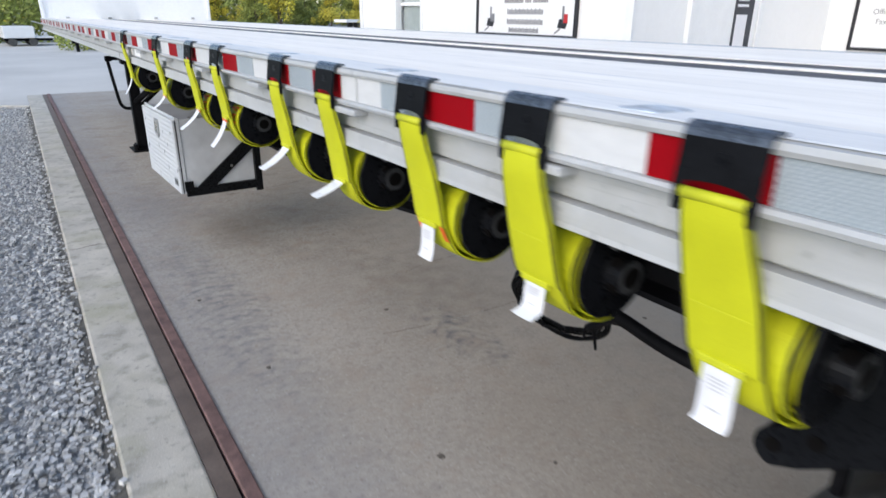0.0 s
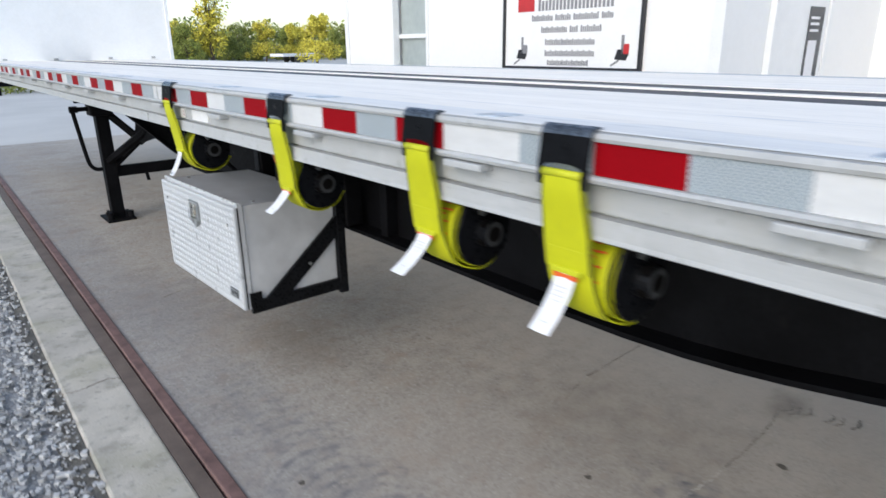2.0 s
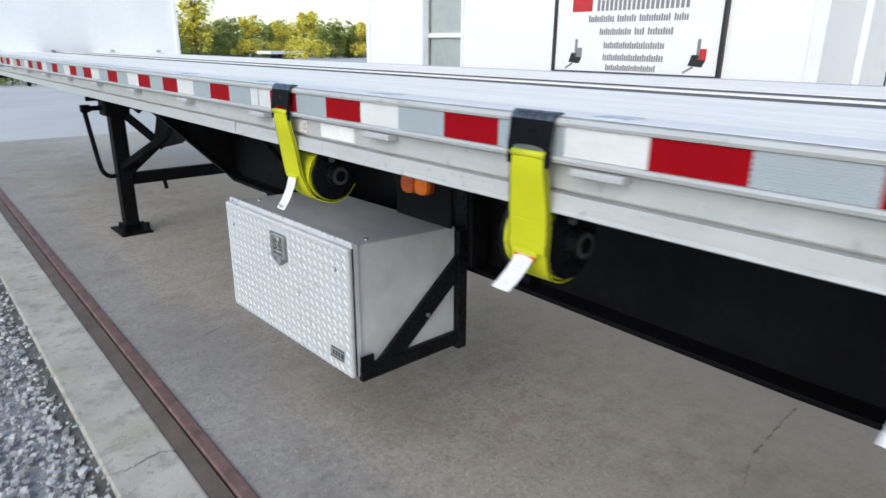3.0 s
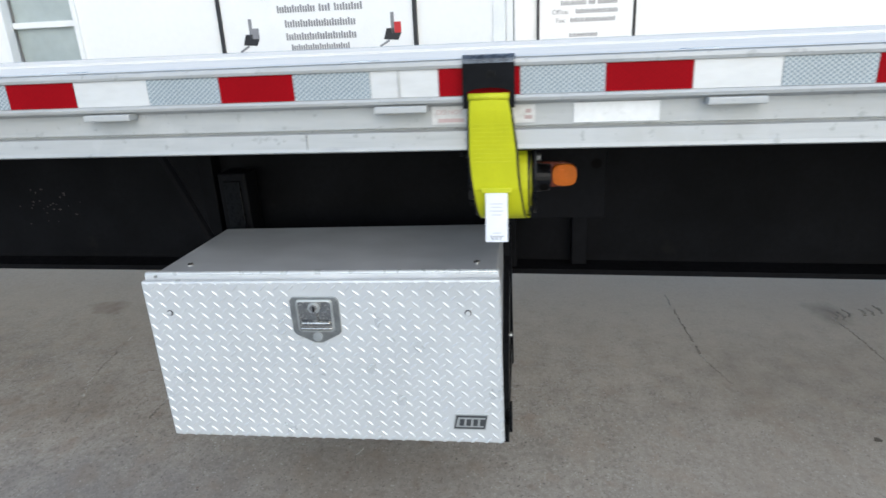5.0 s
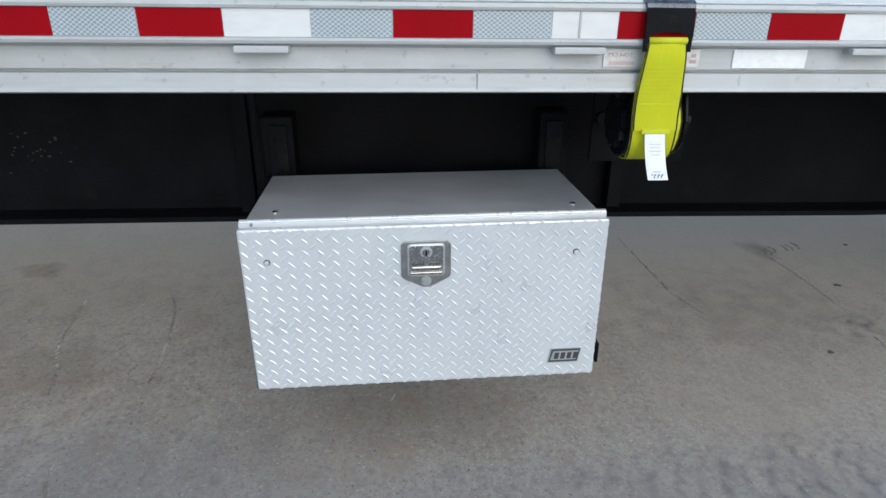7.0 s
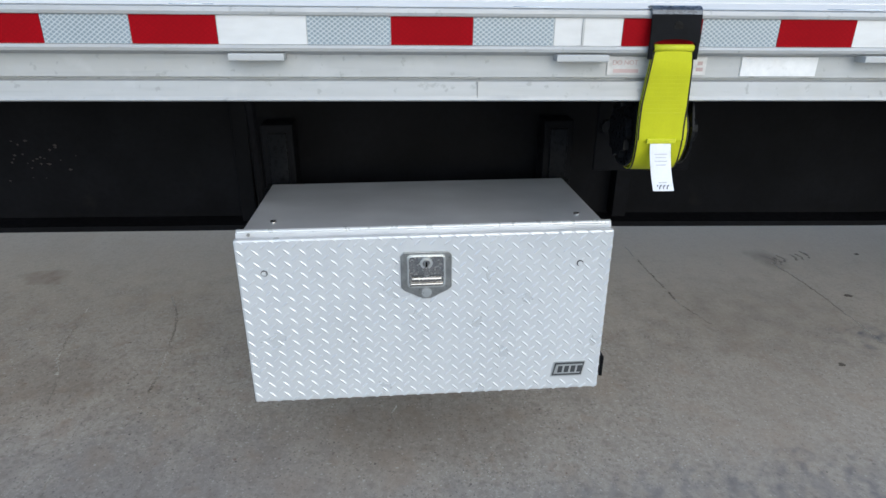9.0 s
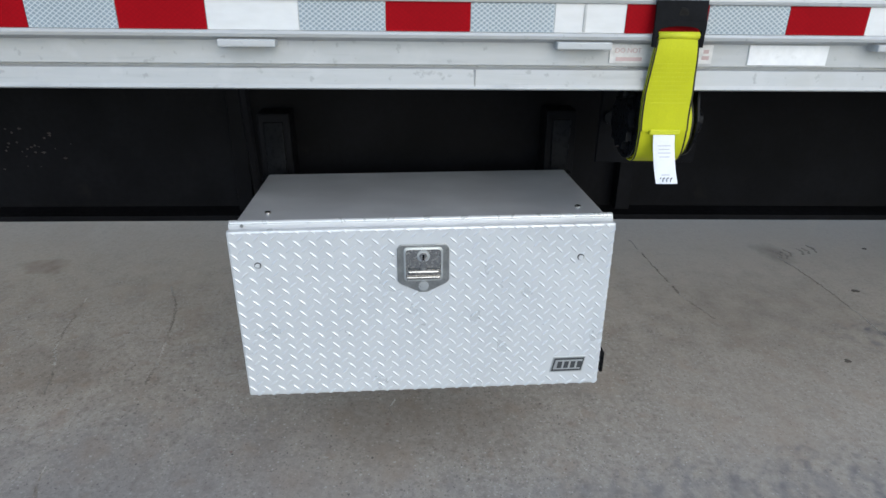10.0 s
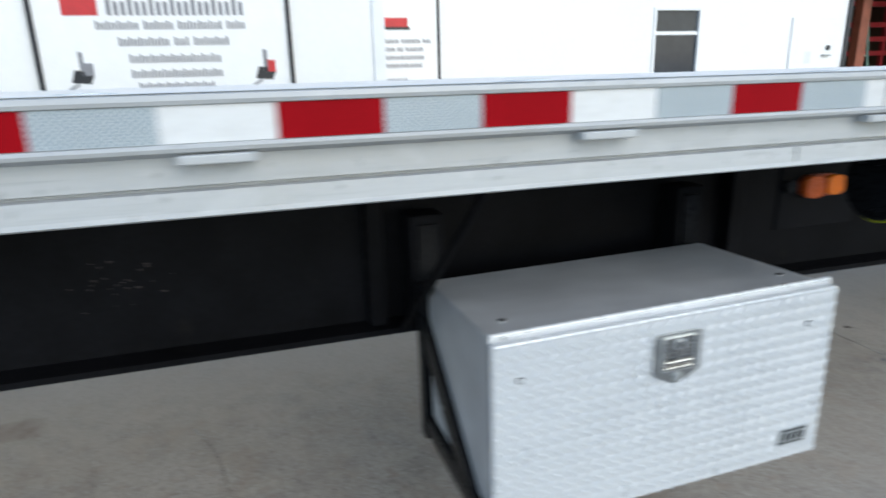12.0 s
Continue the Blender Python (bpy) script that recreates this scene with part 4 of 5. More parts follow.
first = winch()
SHIFT = (-0.026, -0.023, -0.022, -0.013, -0.010, -0.005, 0.002, 0.008, -0.008)
WOUND = (-0.046, -0.032, -0.045, -0.024, -0.035, -0.025, -0.014, 0.033, -0.027)
first.location.y = STRAPS[0] + WOUND[0]
for y, d in zip(STRAPS[1:], WOUND[1:]):
    copy_thing(first, pose(0, y + d, 0))


def strap(y, seed, ink, flare, drop, sway, shift, wound, end, out, i_print=False, curl=0.0):
    r = random.Random(seed)
    s = thing("winch_strap", (0, y, 0), "yellow webbing strap hooked over the rail and wound on its winch", "strap", "straps along the side rail")
    # free part from the hook down under the roll, and the coil
    low = lambda k: shift + k * (wound - shift)
    curve = [(-0.0215, 0.0, 1.3665), (-0.0165, 0.2 * shift, 1.330), (-0.0055, 0.5 * shift, 1.275), (0.0025, 0.85 * shift, 1.218), (0.0085, low(0.2), 1.172),
             (0.034, low(0.55), 1.123), (0.088, wound, 1.1035), (0.135, wound, 1.1165), (0.166, wound, 1.150)]
    bulge = (0.0, -0.010, -0.016, -0.0165, -0.009, 0.0, 0.0, 0.0, 0.0)
    fall = smooth_path([(x + out * o, y + k, z) for (x, k, z), o in zip(curve, bulge)], 7)
    wide = [0.077 + 0.0205 * min(1.0, i / 16) for i in range(len(fall))]
    web = part("webbing", ribbon([tuple(p) for p in fall], 0.0975, 0.003, 0.012, wide), YELLOW, s, "yellow webbing with black edge lines")
    coil = []
    turns = 4
    for k in range(turns * 28):
        a = -math.pi / 2 - 0.15 - 2 * math.pi * k / 28
        rr = ROLL - 0.004 - 0.0052 * k / 28 * 1.6
        coil.append((CX - rr * math.cos(a) * -1, y + wound + r.uniform(-0.0008, 0.0008) + (0.005 if y > 4.5 else 0.008) * math.sin(k / 28 * 2.2), CZ + rr * math.sin(a)))
    part("roll", ribbon(coil, 0.100, 0.003), YELLOW, s, "coiled webbing on the drum")
    # sewn end, folded back over the hook bar
    tail = [p + Vector((-0.0032 - 0.001 * min(1, i / 5), 0, 0)) for i, p in enumerate(fall[:end])]
    part("sewn_end", ribbon([tuple(p) for p in tail], 0.0965, 0.0028, 0.012, [w - 0.002 for w in wide[:end]]), YELLOW, s, "doubled sewn webbing end")
    stitches = bmesh.new()
    for i in range(9, 18 if y > 4.5 else 9):
        p = tail[i]
        for k in range(13):
            c = p.y - 0.036 + 0.006 * k + 0.0015 * (i % 2)
            box(p.x - 0.0018, p.x - 0.0012, c - 0.0014, c + 0.0014, p.z - 0.0008, p.z + 0.0008, 0, stitches)
    if y > 4.5:
        part("stitch_panel", stitches, YELLOW_PLAIN, s)
    else:
        stitches.free()
    for i in (18,):
        p = tail[i]
        part("stitching", box(p.x - 0.0018, p.x - 0.0008, p.y - 0.036, p.y + 0.036, p.z - 0.0007, p.z + 0.0007), YELLOW_PLAIN, s)
    e = tail[-1]
    part("tag_tab", box(e.x - 0.005, e.x + 0.001, e.y - 0.03, e.y + 0.03, e.z - 0.006, e.z + 0.004, 0.0015), YELLOW_PLAIN, s)
    # tag
    path = smooth_path([(e.x - 0.002, e.y, e.z - 0.002), (e.x - 0.004 - flare * 0.2, e.y + sway * 0.2, e.z - drop * 0.35), (e.x - 0.006 - flare * 0.6, e.y + sway * 0.6, e.z - drop * 0.72),
                        (e.x - 0.010 - flare, e.y + sway, e.z - drop)] + ([(e.x - 0.012 - flare - 0.6 * curl, e.y + sway, e.z - drop - 0.006), (e.x - 0.012 - flare - curl, e.y + sway + 0.002, e.z - drop - 0.009)] if curl else []), 5)
    tag = part("care_tag", ribbon([tuple(p) for p in path], 0.043, 0.0008, 0.006), TAG_WHITE, s, "white paper tag with grey print")
    for i, w in ((4, 0.026), (5, 0.022), (6, 0.026), (7, 0.02), (12, 0.016)):
        p = path[min(i, len(path) - 1)]
        part("print_line", box(p.x - 0.0014, p.x - 0.0006, p.y - w / 2, p.y + w / 2, p.z - 0.001, p.z + 0.001), TAG_INK, tag)
    if y > 4.5:
        for k in range(7):
            q = path[13 + k % 2]
            part("bar_code", box(q.x - 0.0016, q.x - 0.0008, q.y - 0.012 + 0.0038 * k, q.y - 0.0105 + 0.0038 * k, path[14].z - 0.004, path[14].z + 0.006), BADGE_DARK, tag)
    if ink or seed == 37:
        part("tag_band", box(e.x - 0.0055, e.x - 0.0015, e.y - 0.024, e.y + 0.024, e.z - 0.014, e.z - 0.0065), ORANGE_INK, tag)
    if ink:
        for k in range(5):
            a0 = math.pi * (0.58 + 0.1 * k)
            pts = [(CX + (ROLL + 0.0006) * math.cos(a0 + 0.07 * j), y + wound - 0.03 + 0.055 * (j % 2) + 0.008 * j, CZ + (ROLL + 0.0006) * math.sin(a0 + 0.07 * j)) for j in range(3)]
            part("roll_print", tube(pts, 0.0022, 5, 2), ORANGE_INK, s)
    if seed in (31, 37):
        for k in range(4):
            a0 = math.pi * (0.50 + 0.07 * k)
            for b in (-0.030, -0.012, 0.006):
                p = Vector((CX + (ROLL + 0.0006) * math.cos(a0), y + wound + b - 0.006, CZ + (ROLL + 0.0006) * math.sin(a0)))
                part("roll_print", box(p.x - 0.004, p.x + 0.004, p.y - 0.006, p.y + 0.005, p.z - 0.0025, p.z + 0.0025), BADGE_DARK, s)
    if i_print:
        for e in (-1, 1):
            mark = [tuple(p + Vector((-0.0022, e * (0.036 + 0.004 * k / 6), 0))) for k, p in enumerate(fall[24:32])]
            part("web_print", ribbon(mark, 0.012, 0.0008), ORANGE_INK, s)
    # flat hook
    prof = [(-0.0179, 1.391), (-0.0140, 1.420), (-0.0185, 1.425), (-0.0225, 1.391)]
    fold = [(-0.0140, 1.420), (-0.0105, 1.4300), (-0.004, 1.4345), (0.009, 1.4345), (0.011, 1.4375), (-0.004, 1.4395), (-0.0105, 1.4375), (-0.0155, 1.4325), (-0.0185, 1.425)]
    hook = part("flat_hook", prism(prof, y - 0.0475, y + 0.0475, "y", None, 0.0008), HOOK_BLACK, s, "black flat steel hook")
    # Sky reflection on the worn fold is painted as a paler blue-grey.
    part("hook_fold", prism(fold, y - 0.0475, y + 0.0475), HOOK_SKY_SHEEN, hook, "worn top fold tinted with sky sheen")
    arch = [(y + 0.0475, 1.3915), (y - 0.0475, 1.3915), (y - 0.0475, 1.3745), (y - 0.037, 1.3745)]
    arch += [(y - 0.037 * math.cos(a), 1.3745 + 0.007 * math.sin(a)) for a in [math.pi * k / 10 for k in range(1, 10)]] + [(y + 0.037, 1.3745), (y + 0.0475, 1.3745)]
    bm = prism(arch, -0.0225, -0.0179, "x")
    for v in bm.verts:
        v.co.x -= (1.3915 - v.co.z) * 0.125
    part("hook_arch", bm, HOOK_BLACK, hook)
    for e in (-1, 1):
        a, b = sorted((y + e * 0.0475, y + e * 0.0395))
        part("hook_ear", prism([(-0.0245, 1.345), (-0.0185, 1.345), (-0.0165, 1.3755), (-0.0245, 1.3755)], a, b, "y", None, 0.0008), HOOK_BLACK, hook)
    part("webbing_loop", cyl((-0.0215, y - 0.0375, 1.3655), (-0.0215, y + 0.0375, 1.3655), 0.0068, seg=14), YELLOW_PLAIN, s, "webbing folded round the hook bar", smooth=True)
    part("hook_bar", cyl((-0.0215, y - 0.046, 1.364), (-0.0215, y + 0.046, 1.364), 0.0035, seg=8), HOOK_BLACK, hook)
    part("hook_stamp", cyl((-0.0215, y - 0.004, 1.404), (-0.0195, y - 0.004, 1.404), 0.009, seg=14), BLACK_GLOSS, hook)
    return s


INK = (False, False, False, False, False, True, True, False, False)
FLARE = (0.0, 0.002, 0.0, 0.058, 0.064, 0.045, 0.066, 0.05, 0.038)
DROP = (0.066, 0.044, 0.060, 0.034, 0.058, 0.098, 0.078, 0.064, 0.092)
SWAY = (-0.004, -0.004, -0.006, 0.006, 0.008, 0.010, 0.008, 0.008, -0.002)
CURL = (0.004, 0.016, 0.002, 0.0, 0.0, 0.0, 0.0, 0.0, 0.0)
OUT = (0.0, 0.6, 0.0, 0.0, 0.3, 0.2, 0.2, 0.2, 0.2)
SEWN = (28, 29, 28, 28, 24, 24, 26, 28, 27)
for i, y in enumerate(STRAPS):
    strap(y, 30 + i, INK[i], FLARE[i], DROP[i], SWAY[i], SHIFT[i], WOUND[i], SEWN[i], OUT[i], i == 2, CURL[i])

# ---- tool box ----
tb = thing("tool_box", (0.44, 5.015, 0.463), "closed diamond-plate aluminium tool box hung under the trailer", "tool box")
BY0, BY1, BZ0, BZ1, BX = 4.556, 5.476, 0.452, 0.916, 0.172
BACK = 0.652
body = part("body", prism([(0.215, BZ0 + 0.004), (BACK, BZ0 + 0.004), (BACK, 0.903), (0.215, 0.917)], BY0 + 0.010, BY1 - 0.010, "y", None, 0.004), BOX_SHEET, tb, "smooth aluminium sheet body")
bm = prism([(0.194, BZ0), (0.2145, BZ0), (0.2145, 0.9265), (0.1925, 0.9265), (0.1905, 0.9245), (0.1905, 0.918)], BY0 + 0.004, BY1 - 0.004, "y", None, 0.0015)
part("door_frame", bm, BOX_SHEET, tb)
bm = prism([(0.1965 + 0.0070 * math.cos(2 * math.pi * k / 12), 0.9280 + 0.0055 * math.sin(2 * math.pi * k / 12)) for k in range(12)], BY0 + 0.006, BY1 - 0.006)
part("drip_rail", bm, RAIL_BRIGHT, tb, "rounded aluminium drip rail")
bm = box(BX, 0.190, BY0, BY1, BZ0, BZ1, 0.006)
pitch = 0.0184
ny, nz = int((BY1 - BY0) / pitch), int((BZ1 - BZ0) / (pitch * 0.85))
for i in range(ny + 1):
    for j in range(nz + 1):
        yc, zc = BY0 + (i + 0.3) * pitch, BZ0 + (j + 0.45) * pitch * 0.85
        if (i + j) % 2 or abs(yc - 5.02) < 0.07 and 0.745 < zc < 0.882 or (4.586 < yc < 4.700 and 0.484 < zc < 0.551):
            continue
        if not (BY0 + 0.003 < yc < BY1 - 0.003 and BZ0 + 0.003 < zc < BZ1 - 0.003):
            continue
        s = -1 if j % 2 else 1
        u, w = Vector((0, -0.0102 * s, 0.0094)), Vector((0, 0.0023, 0.0025 * s))
        c = Vector((BX + 0.0002, yc, zc))
        up = Vector((-0.0020, 0, 0))
        q = [bm.verts.new(p) for p in (c - u, c - u * 0.35 + w, c + u * 0.35 + w, c + u, c + u * 0.35 - w, c - u * 0.35 - w, c - u * 0.55 + up, c + u * 0.55 + up)]
        for v in q:
            v.co.y, v.co.z = min(max(v.co.y, BY0 + 0.0015), BY1 - 0.0015), min(max(v.co.z, BZ0 + 0.0015), BZ1 - 0.0015)
        for f in ((0, 1, 6), (1, 2, 7, 6), (2, 3, 7), (3, 4, 7), (4, 5, 6, 7), (5, 0, 6)):
            bm.faces.new([q[k] for k in f])
# Rubber behind the door; other strips paint in shaded frame and rail gaps.
part("gap_strip", box(0.1895, 0.1945, BY0 + 0.003, BY1 - 0.003, BZ0 + 0.003, BZ1 - 0.004), GAP_DARK, tb, "black rubber strip in the door gap")
part("gap_strip", box(0.2146, 0.2185, BY0 + 0.012, BY1 - 0.012, 0.912, 0.9215), GAP_DARK, tb)
part("frame_rivet", cyl((0.187, BY1 - 0.035, 0.922), (0.1915, BY1 - 0.035, 0.922), 0.004, seg=10), STEEL_PLATE, tb)
part("gap_strip", box(0.2140, 0.2165, BY0 + 0.0085, BY1 - 0.0085, BZ0 + 0.003, 0.9185), GAP_DARK, tb)
door = part("door", bm, DIAMOND, tb, "bright diamond-plate door")
# latch in its dished shield
LY, LZ = 5.020, 0.815
shield = [(LY - 0.055, 0.873), (LY + 0.055, 0.873), (LY + 0.0625, 0.864), (LY + 0.0625, 0.778), (LY + 0.055, 0.770), (LY + 0.010, 0.747), (LY - 0.010, 0.747),
          (LY - 0.055, 0.770), (LY - 0.0625, 0.778), (LY - 0.0625, 0.864)]
latch = part("latch", prism(shield, BX - 0.005, BX + 0.001, "x", None, 0.0015), STEEL_PLATE, door, "stainless folding T-handle latch")


def rounded(y0, y1, z0, z1, r):
    """The outline of a rectangle with round corners."""
    pts = []
    for cy, cz, a in ((y1 - r, z1 - r, 0), (y0 + r, z1 - r, 90), (y0 + r, z0 + r, 180), (y1 - r, z0 + r, 270)):
        pts += [(cy + r * math.cos(math.radians(a + 22.5 * k)), cz + r * math.sin(math.radians(a + 22.5 * k))) for k in range(5)]
    return pts


def hoop(outer, inner, x0, x1):
    """A flat frame between two outlines of as many points."""
    bm = bmesh.new()
    loops = [[bm.verts.new((x, y, z)) for y, z in line] for line, x in ((outer, x1), (outer, x0 + 0.0012), (inner, x0), (inner, x1))]
    for a, b in zip(loops, loops[1:] + loops[:1]):
        for i in range(len(a)):
            j = (i + 1) % len(a)
            bm.faces.new((a[i], a[j], b[j], b[i]))
    return bm


part("latch_rim", hoop([(y, z) for y, z in rounded(LY - 0.047, LY + 0.047, 0.779, 0.867, 0.010)], rounded(LY - 0.0425, LY + 0.0425, 0.7835, 0.8625, 0.008), BX - 0.0095, BX - 0.004), BADGE_PALE, latch, "bright raised tray rim")
part("latch_dish", prism(rounded(LY - 0.043, LY + 0.043, 0.783, 0.863, 0.008), BX - 0.0062, BX - 0.0045, "x"), STAINLESS, latch)
part("latch_handle", box(BX - 0.0135, BX - 0.006, LY - 0.038, LY + 0.038, 0.798, 0.808, 0.0035), STAINLESS, latch)
part("latch_handle", prism([(LY - 0.004, 0.845), (LY + 0.004, 0.845), (LY + 0.009, 0.806), (LY - 0.009, 0.806)], BX - 0.012, BX - 0.006, "x", None, 0.002), STAINLESS, latch)
part("latch_slot", box(BX - 0.0066, BX - 0.0058, LY - 0.037, LY + 0.037, 0.809, 0.8125), BADGE_DARK, latch)
part("latch_lip", box(BX - 0.0115, BX - 0.006, LY - 0.041, LY + 0.041, 0.785, 0.7915, 0.0022), STAINLESS, latch)
part("key_bezel", cyl((BX - 0.011, LY, 0.846), (BX - 0.005, LY, 0.846), 0.0155, 0.0135), BADGE_PALE, latch)
part("key_cylinder", cyl((BX - 0.0135, LY, 0.846), (BX - 0.011, LY, 0.846), 0.0095), STAINLESS, latch)
part("keyhole", box(BX - 0.0136, BX - 0.0125, LY - 0.0022, LY + 0.0022, 0.837, 0.851), GAP_DARK, latch)
part("latch_pin", cyl((BX - 0.008, LY, 0.765), (BX - 0.004, LY, 0.765), 0.0125), BADGE_PALE, latch)
# Dark ring added round each bolt head so it shows against the plate.
for y, z in ((5.411, 0.828), (4.636, 0.829)):
    part("bolt_ring", cyl((BX - 0.0018, y, z), (BX + 0.001, y, z), 0.0085, seg=14), BADGE_DARK, door)
    part("bolt", cyl((BX - 0.005, y, z), (BX + 0.001, y, z), 0.0065, 0.0045, 12), RAIL_BRIGHT, door)
bd = [(4.689, 0.495), (4.604, 0.495), (4.596, 0.541), (4.681, 0.541)]
badge = part("badge", prism(bd, BX - 0.003, BX + 0.001, "x"), BADGE_PALE, door, "small slanted metal maker's badge")


def inset(q, k):
    c = (sum(p[0] for p in q) / 4, sum(p[1] for p in q) / 4)
    return [(c[0] + (p[0] - c[0]) * k[0], c[1] + (p[1] - c[1]) * k[1]) for p in q]


part("badge_field", prism(inset(bd, (0.94, 0.86)), BX - 0.0036, BX - 0.0028, "x"), BADGE_DARK, badge)
part("badge_panel", prism(inset(bd, (0.84, 0.62)), BX - 0.0042, BX - 0.0034, "x"), BADGE_PALE, badge)
for k in range(4):
    y = 4.671 - 0.0175 * k
    part("badge_mark", prism([(y + 0.001, 0.508), (y - 0.011, 0.508), (y - 0.0135, 0.528), (y - 0.0015, 0.528)], BX - 0.0048, BX - 0.0040, "x"), BADGE_DARK, badge)
for y in (4.62, 5.40):
    part("top_bolt", cyl((0.29, y, 0.913), (0.29, y, 0.9185), 0.008, seg=12), STAINLESS, body)
# hanging frame of the box
for y0, y1 in ((4.545, 4.567), (5.463, 5.485)):
    fr = part("bracket", box(0.205, 0.69, y0, y1, 0.432, 0.487, 0.002), BLACK_GLOSS, tb, "black steel angle bracket")
    a = y0 + 0.002
    part("bracket_brace", prism([(0.27, 0.480), (0.385, 0.480), (0.656, 0.705), (0.656, 0.80)], a, y1 - 0.003, "y"), BLACK_GLOSS, fr)
    part("bracket_upright", box(0.653, 0.695, y0 - 0.004, y1 + 0.004, 0.412, 0.89, 0.002), BLACK_GLOSS, fr)
    part("bracket_bolt", cyl((0.50, y0 - 0.006, 0.60), (0.50, y1, 0.60), 0.008, seg=8), STEEL_PLATE, fr)
for y0, y1 in ((4.525, 4.620), (5.398, 5.495)):
    bm = box(0.70, 0.79, y0, y1, 0.74, 1.075, 0.006)
    ch = part("bracket_channel", bm, BLACK_STEEL, tb, "black upright mounting channel")
    part("channel_web", box(0.692, 0.702, y0 + 0.02, y1 - 0.02, 0.77, 1.05, 0.003), BLACK_GLOSS, ch)
part("bracket_end", box(0.196, 0.25, 4.536, 4.5445, 0.470, 0.532, 0.002), BLACK_GLOSS, tb)
part("bracket_shelf", box(0.30, 0.65, BY0 + 0.02, BY1 - 0.02, 0.440, 0.462), BLACK_STEEL, tb)

tb.rotation_euler = (-0.012, 0, 0.010)

# ---- cables under the deck ----
cab = thing("cable_coil", (1.15, 2.12, 0.4), "tangled coil of black cables tied under the trailer beam", "cable")
for k in range(6):
    r = random.Random(60 + k)
    j = lambda q: Vector((r.uniform(-q, q), r.uniform(-q, q), r.uniform(-q, q)))
    fit = 1.0 if k < 3 else 0.72 + 0.07 * k - 0.2 * (k == 5)
    mid, u, v = Vector((1.124, 2.122, 0.415)) + j(0.010), (Vector((-0.176, 0.081, 0.04)) + j(0.018)) * fit, (Vector((0.12, 0.012, -0.186)) + j(0.022)) * fit
    pts = [tuple(mid + u * math.cos(q) + v * math.sin(q) + j(0.008)) for q in [math.radians(40 * n + 15 * k) for n in range(10)]]
    part("cable", tube(pts, r.uniform(0.008, 0.013), 7, 6), BLACK_GLOSS, cab, smooth=True)
part("cable_tie", cyl((1.04, 2.11, 0.55), (1.035, 2.10, 0.605), 0.010, 0.004, seg=7), BLACK_STEEL, cab)
part("cable_tie", cyl((1.2, 2.01, 0.36), (1.2, 1.985, 0.25), 0.009, 0.006, seg=7), BLACK_STEEL, cab)
part("cable_tie", cyl((1.2, 2.06, 0.31), (1.2, 2.05, 0.27), 0.006, 0.005, seg=7), BLACK_STEEL, cab)
part("harness", tube([(1.0, 2.18, 0.562), (1.05, 2.09, 0.54), (1.1, 1.91, 0.507), (1.1, 1.79, 0.50), (1.1, 1.57, 0.472), (1.12, 1.25, 0.46), (1.1, 0.95, 0.50), (1.1, 0.65, 0.58)], 0.026, 8, 5), BLACK_STEEL, cab, "taped cable bundle", smooth=True)
part("harness", tube([(1.12, 2.0, 0.46), (1.14, 1.90, 0.56), (1.17, 1.80, 0.69), (1.15, 1.74, 0.80)], 0.020, 8, 5), BLACK_STEEL, cab, smooth=True)
part("harness", tube([(1.18, 2.02, 0.34), (1.17, 1.90, 0.43), (1.12, 1.76, 0.485)], 0.019, 8, 5), BLACK_STEEL, cab, smooth=True)

# ---- building behind the trailer ----
WX, SY, RX = 4.58, 4.72, 8.1
bld = thing("building", (WX, 8, 0), "white sided workshop building with a set-back wing", "building")


def wall_x(x, y0, y1, z1, holes, thick=0.2):
    """A wall facing -x with openings (ya, yb, za, zb), as one closed mesh."""
    ys = sorted({y0, y1, *[h[0] for h in holes], *[h[1] for h in holes]})
    zs = sorted({0.0, z1, *[h[2] for h in holes], *[h[3] for h in holes]})
    solid = {(i, j) for i in range(len(ys) - 1) for j in range(len(zs) - 1)
             if not any(h[0] <= ys[i] < h[1] and h[2] <= zs[j] < h[3] for h in holes)}
    bm = bmesh.new()
    at = {}

    def vert(k, i, j):
        if (k, i, j) not in at:
            at[k, i, j] = bm.verts.new((x + k * thick, ys[i], zs[j]))
        return at[k, i, j]

    for i, j in solid:
        for k in (0, 1):
            bm.faces.new([vert(k, i + a, j + b) for a, b in ((0, 0), (1, 0), (1, 1), (0, 1))])
        for di, dj, e in ((-1, 0, ((0, 0), (0, 1))), (1, 0, ((1, 0), (1, 1))), (0, -1, ((0, 0), (1, 0))), (0, 1, ((0, 1), (1, 1)))):
            if (i + di, j + dj) not in solid:
                (a, b), (c, d) = e
                bm.faces.new((vert(0, i + a, j + b), vert(0, i + c, j + d), vert(1, i + c, j + d), vert(1, i + a, j + b)))
    return bm


W1 = (8.73, 9.58, 0.95, 2.45)
W2 = (-1.39, -0.48, 0.95, 2.30)
GAR = (-11.5, -4.54, 0.0, 3.4)
front = part("wall", wall_x(WX, SY, 10.86, 4.2, [W1]), WALL_WHITE, bld, "white front wall")
back = part("wall", wall_x(RX, -14, SY, 4.2, [W2, GAR]), WALL_WHITE, bld, "white set-back wall")
side = part("wall", box(WX + 0.055, RX + 0.2, SY, SY + 0.2, 0, 4.2), WALL_WHITE, bld, "white side wall of the set-back")
part("wall", box(WX + 0.2, 16, 10.66, 10.86, 0, 4.2), WALL_WHITE, bld)
part("wall", box(15.8, 16, -14, 10.66, 0, 4.2), INTERIOR, bld)
part("wall", box(RX + 0.2, 15.8, -14, -13.8, 0, 4.2), INTERIOR, bld)
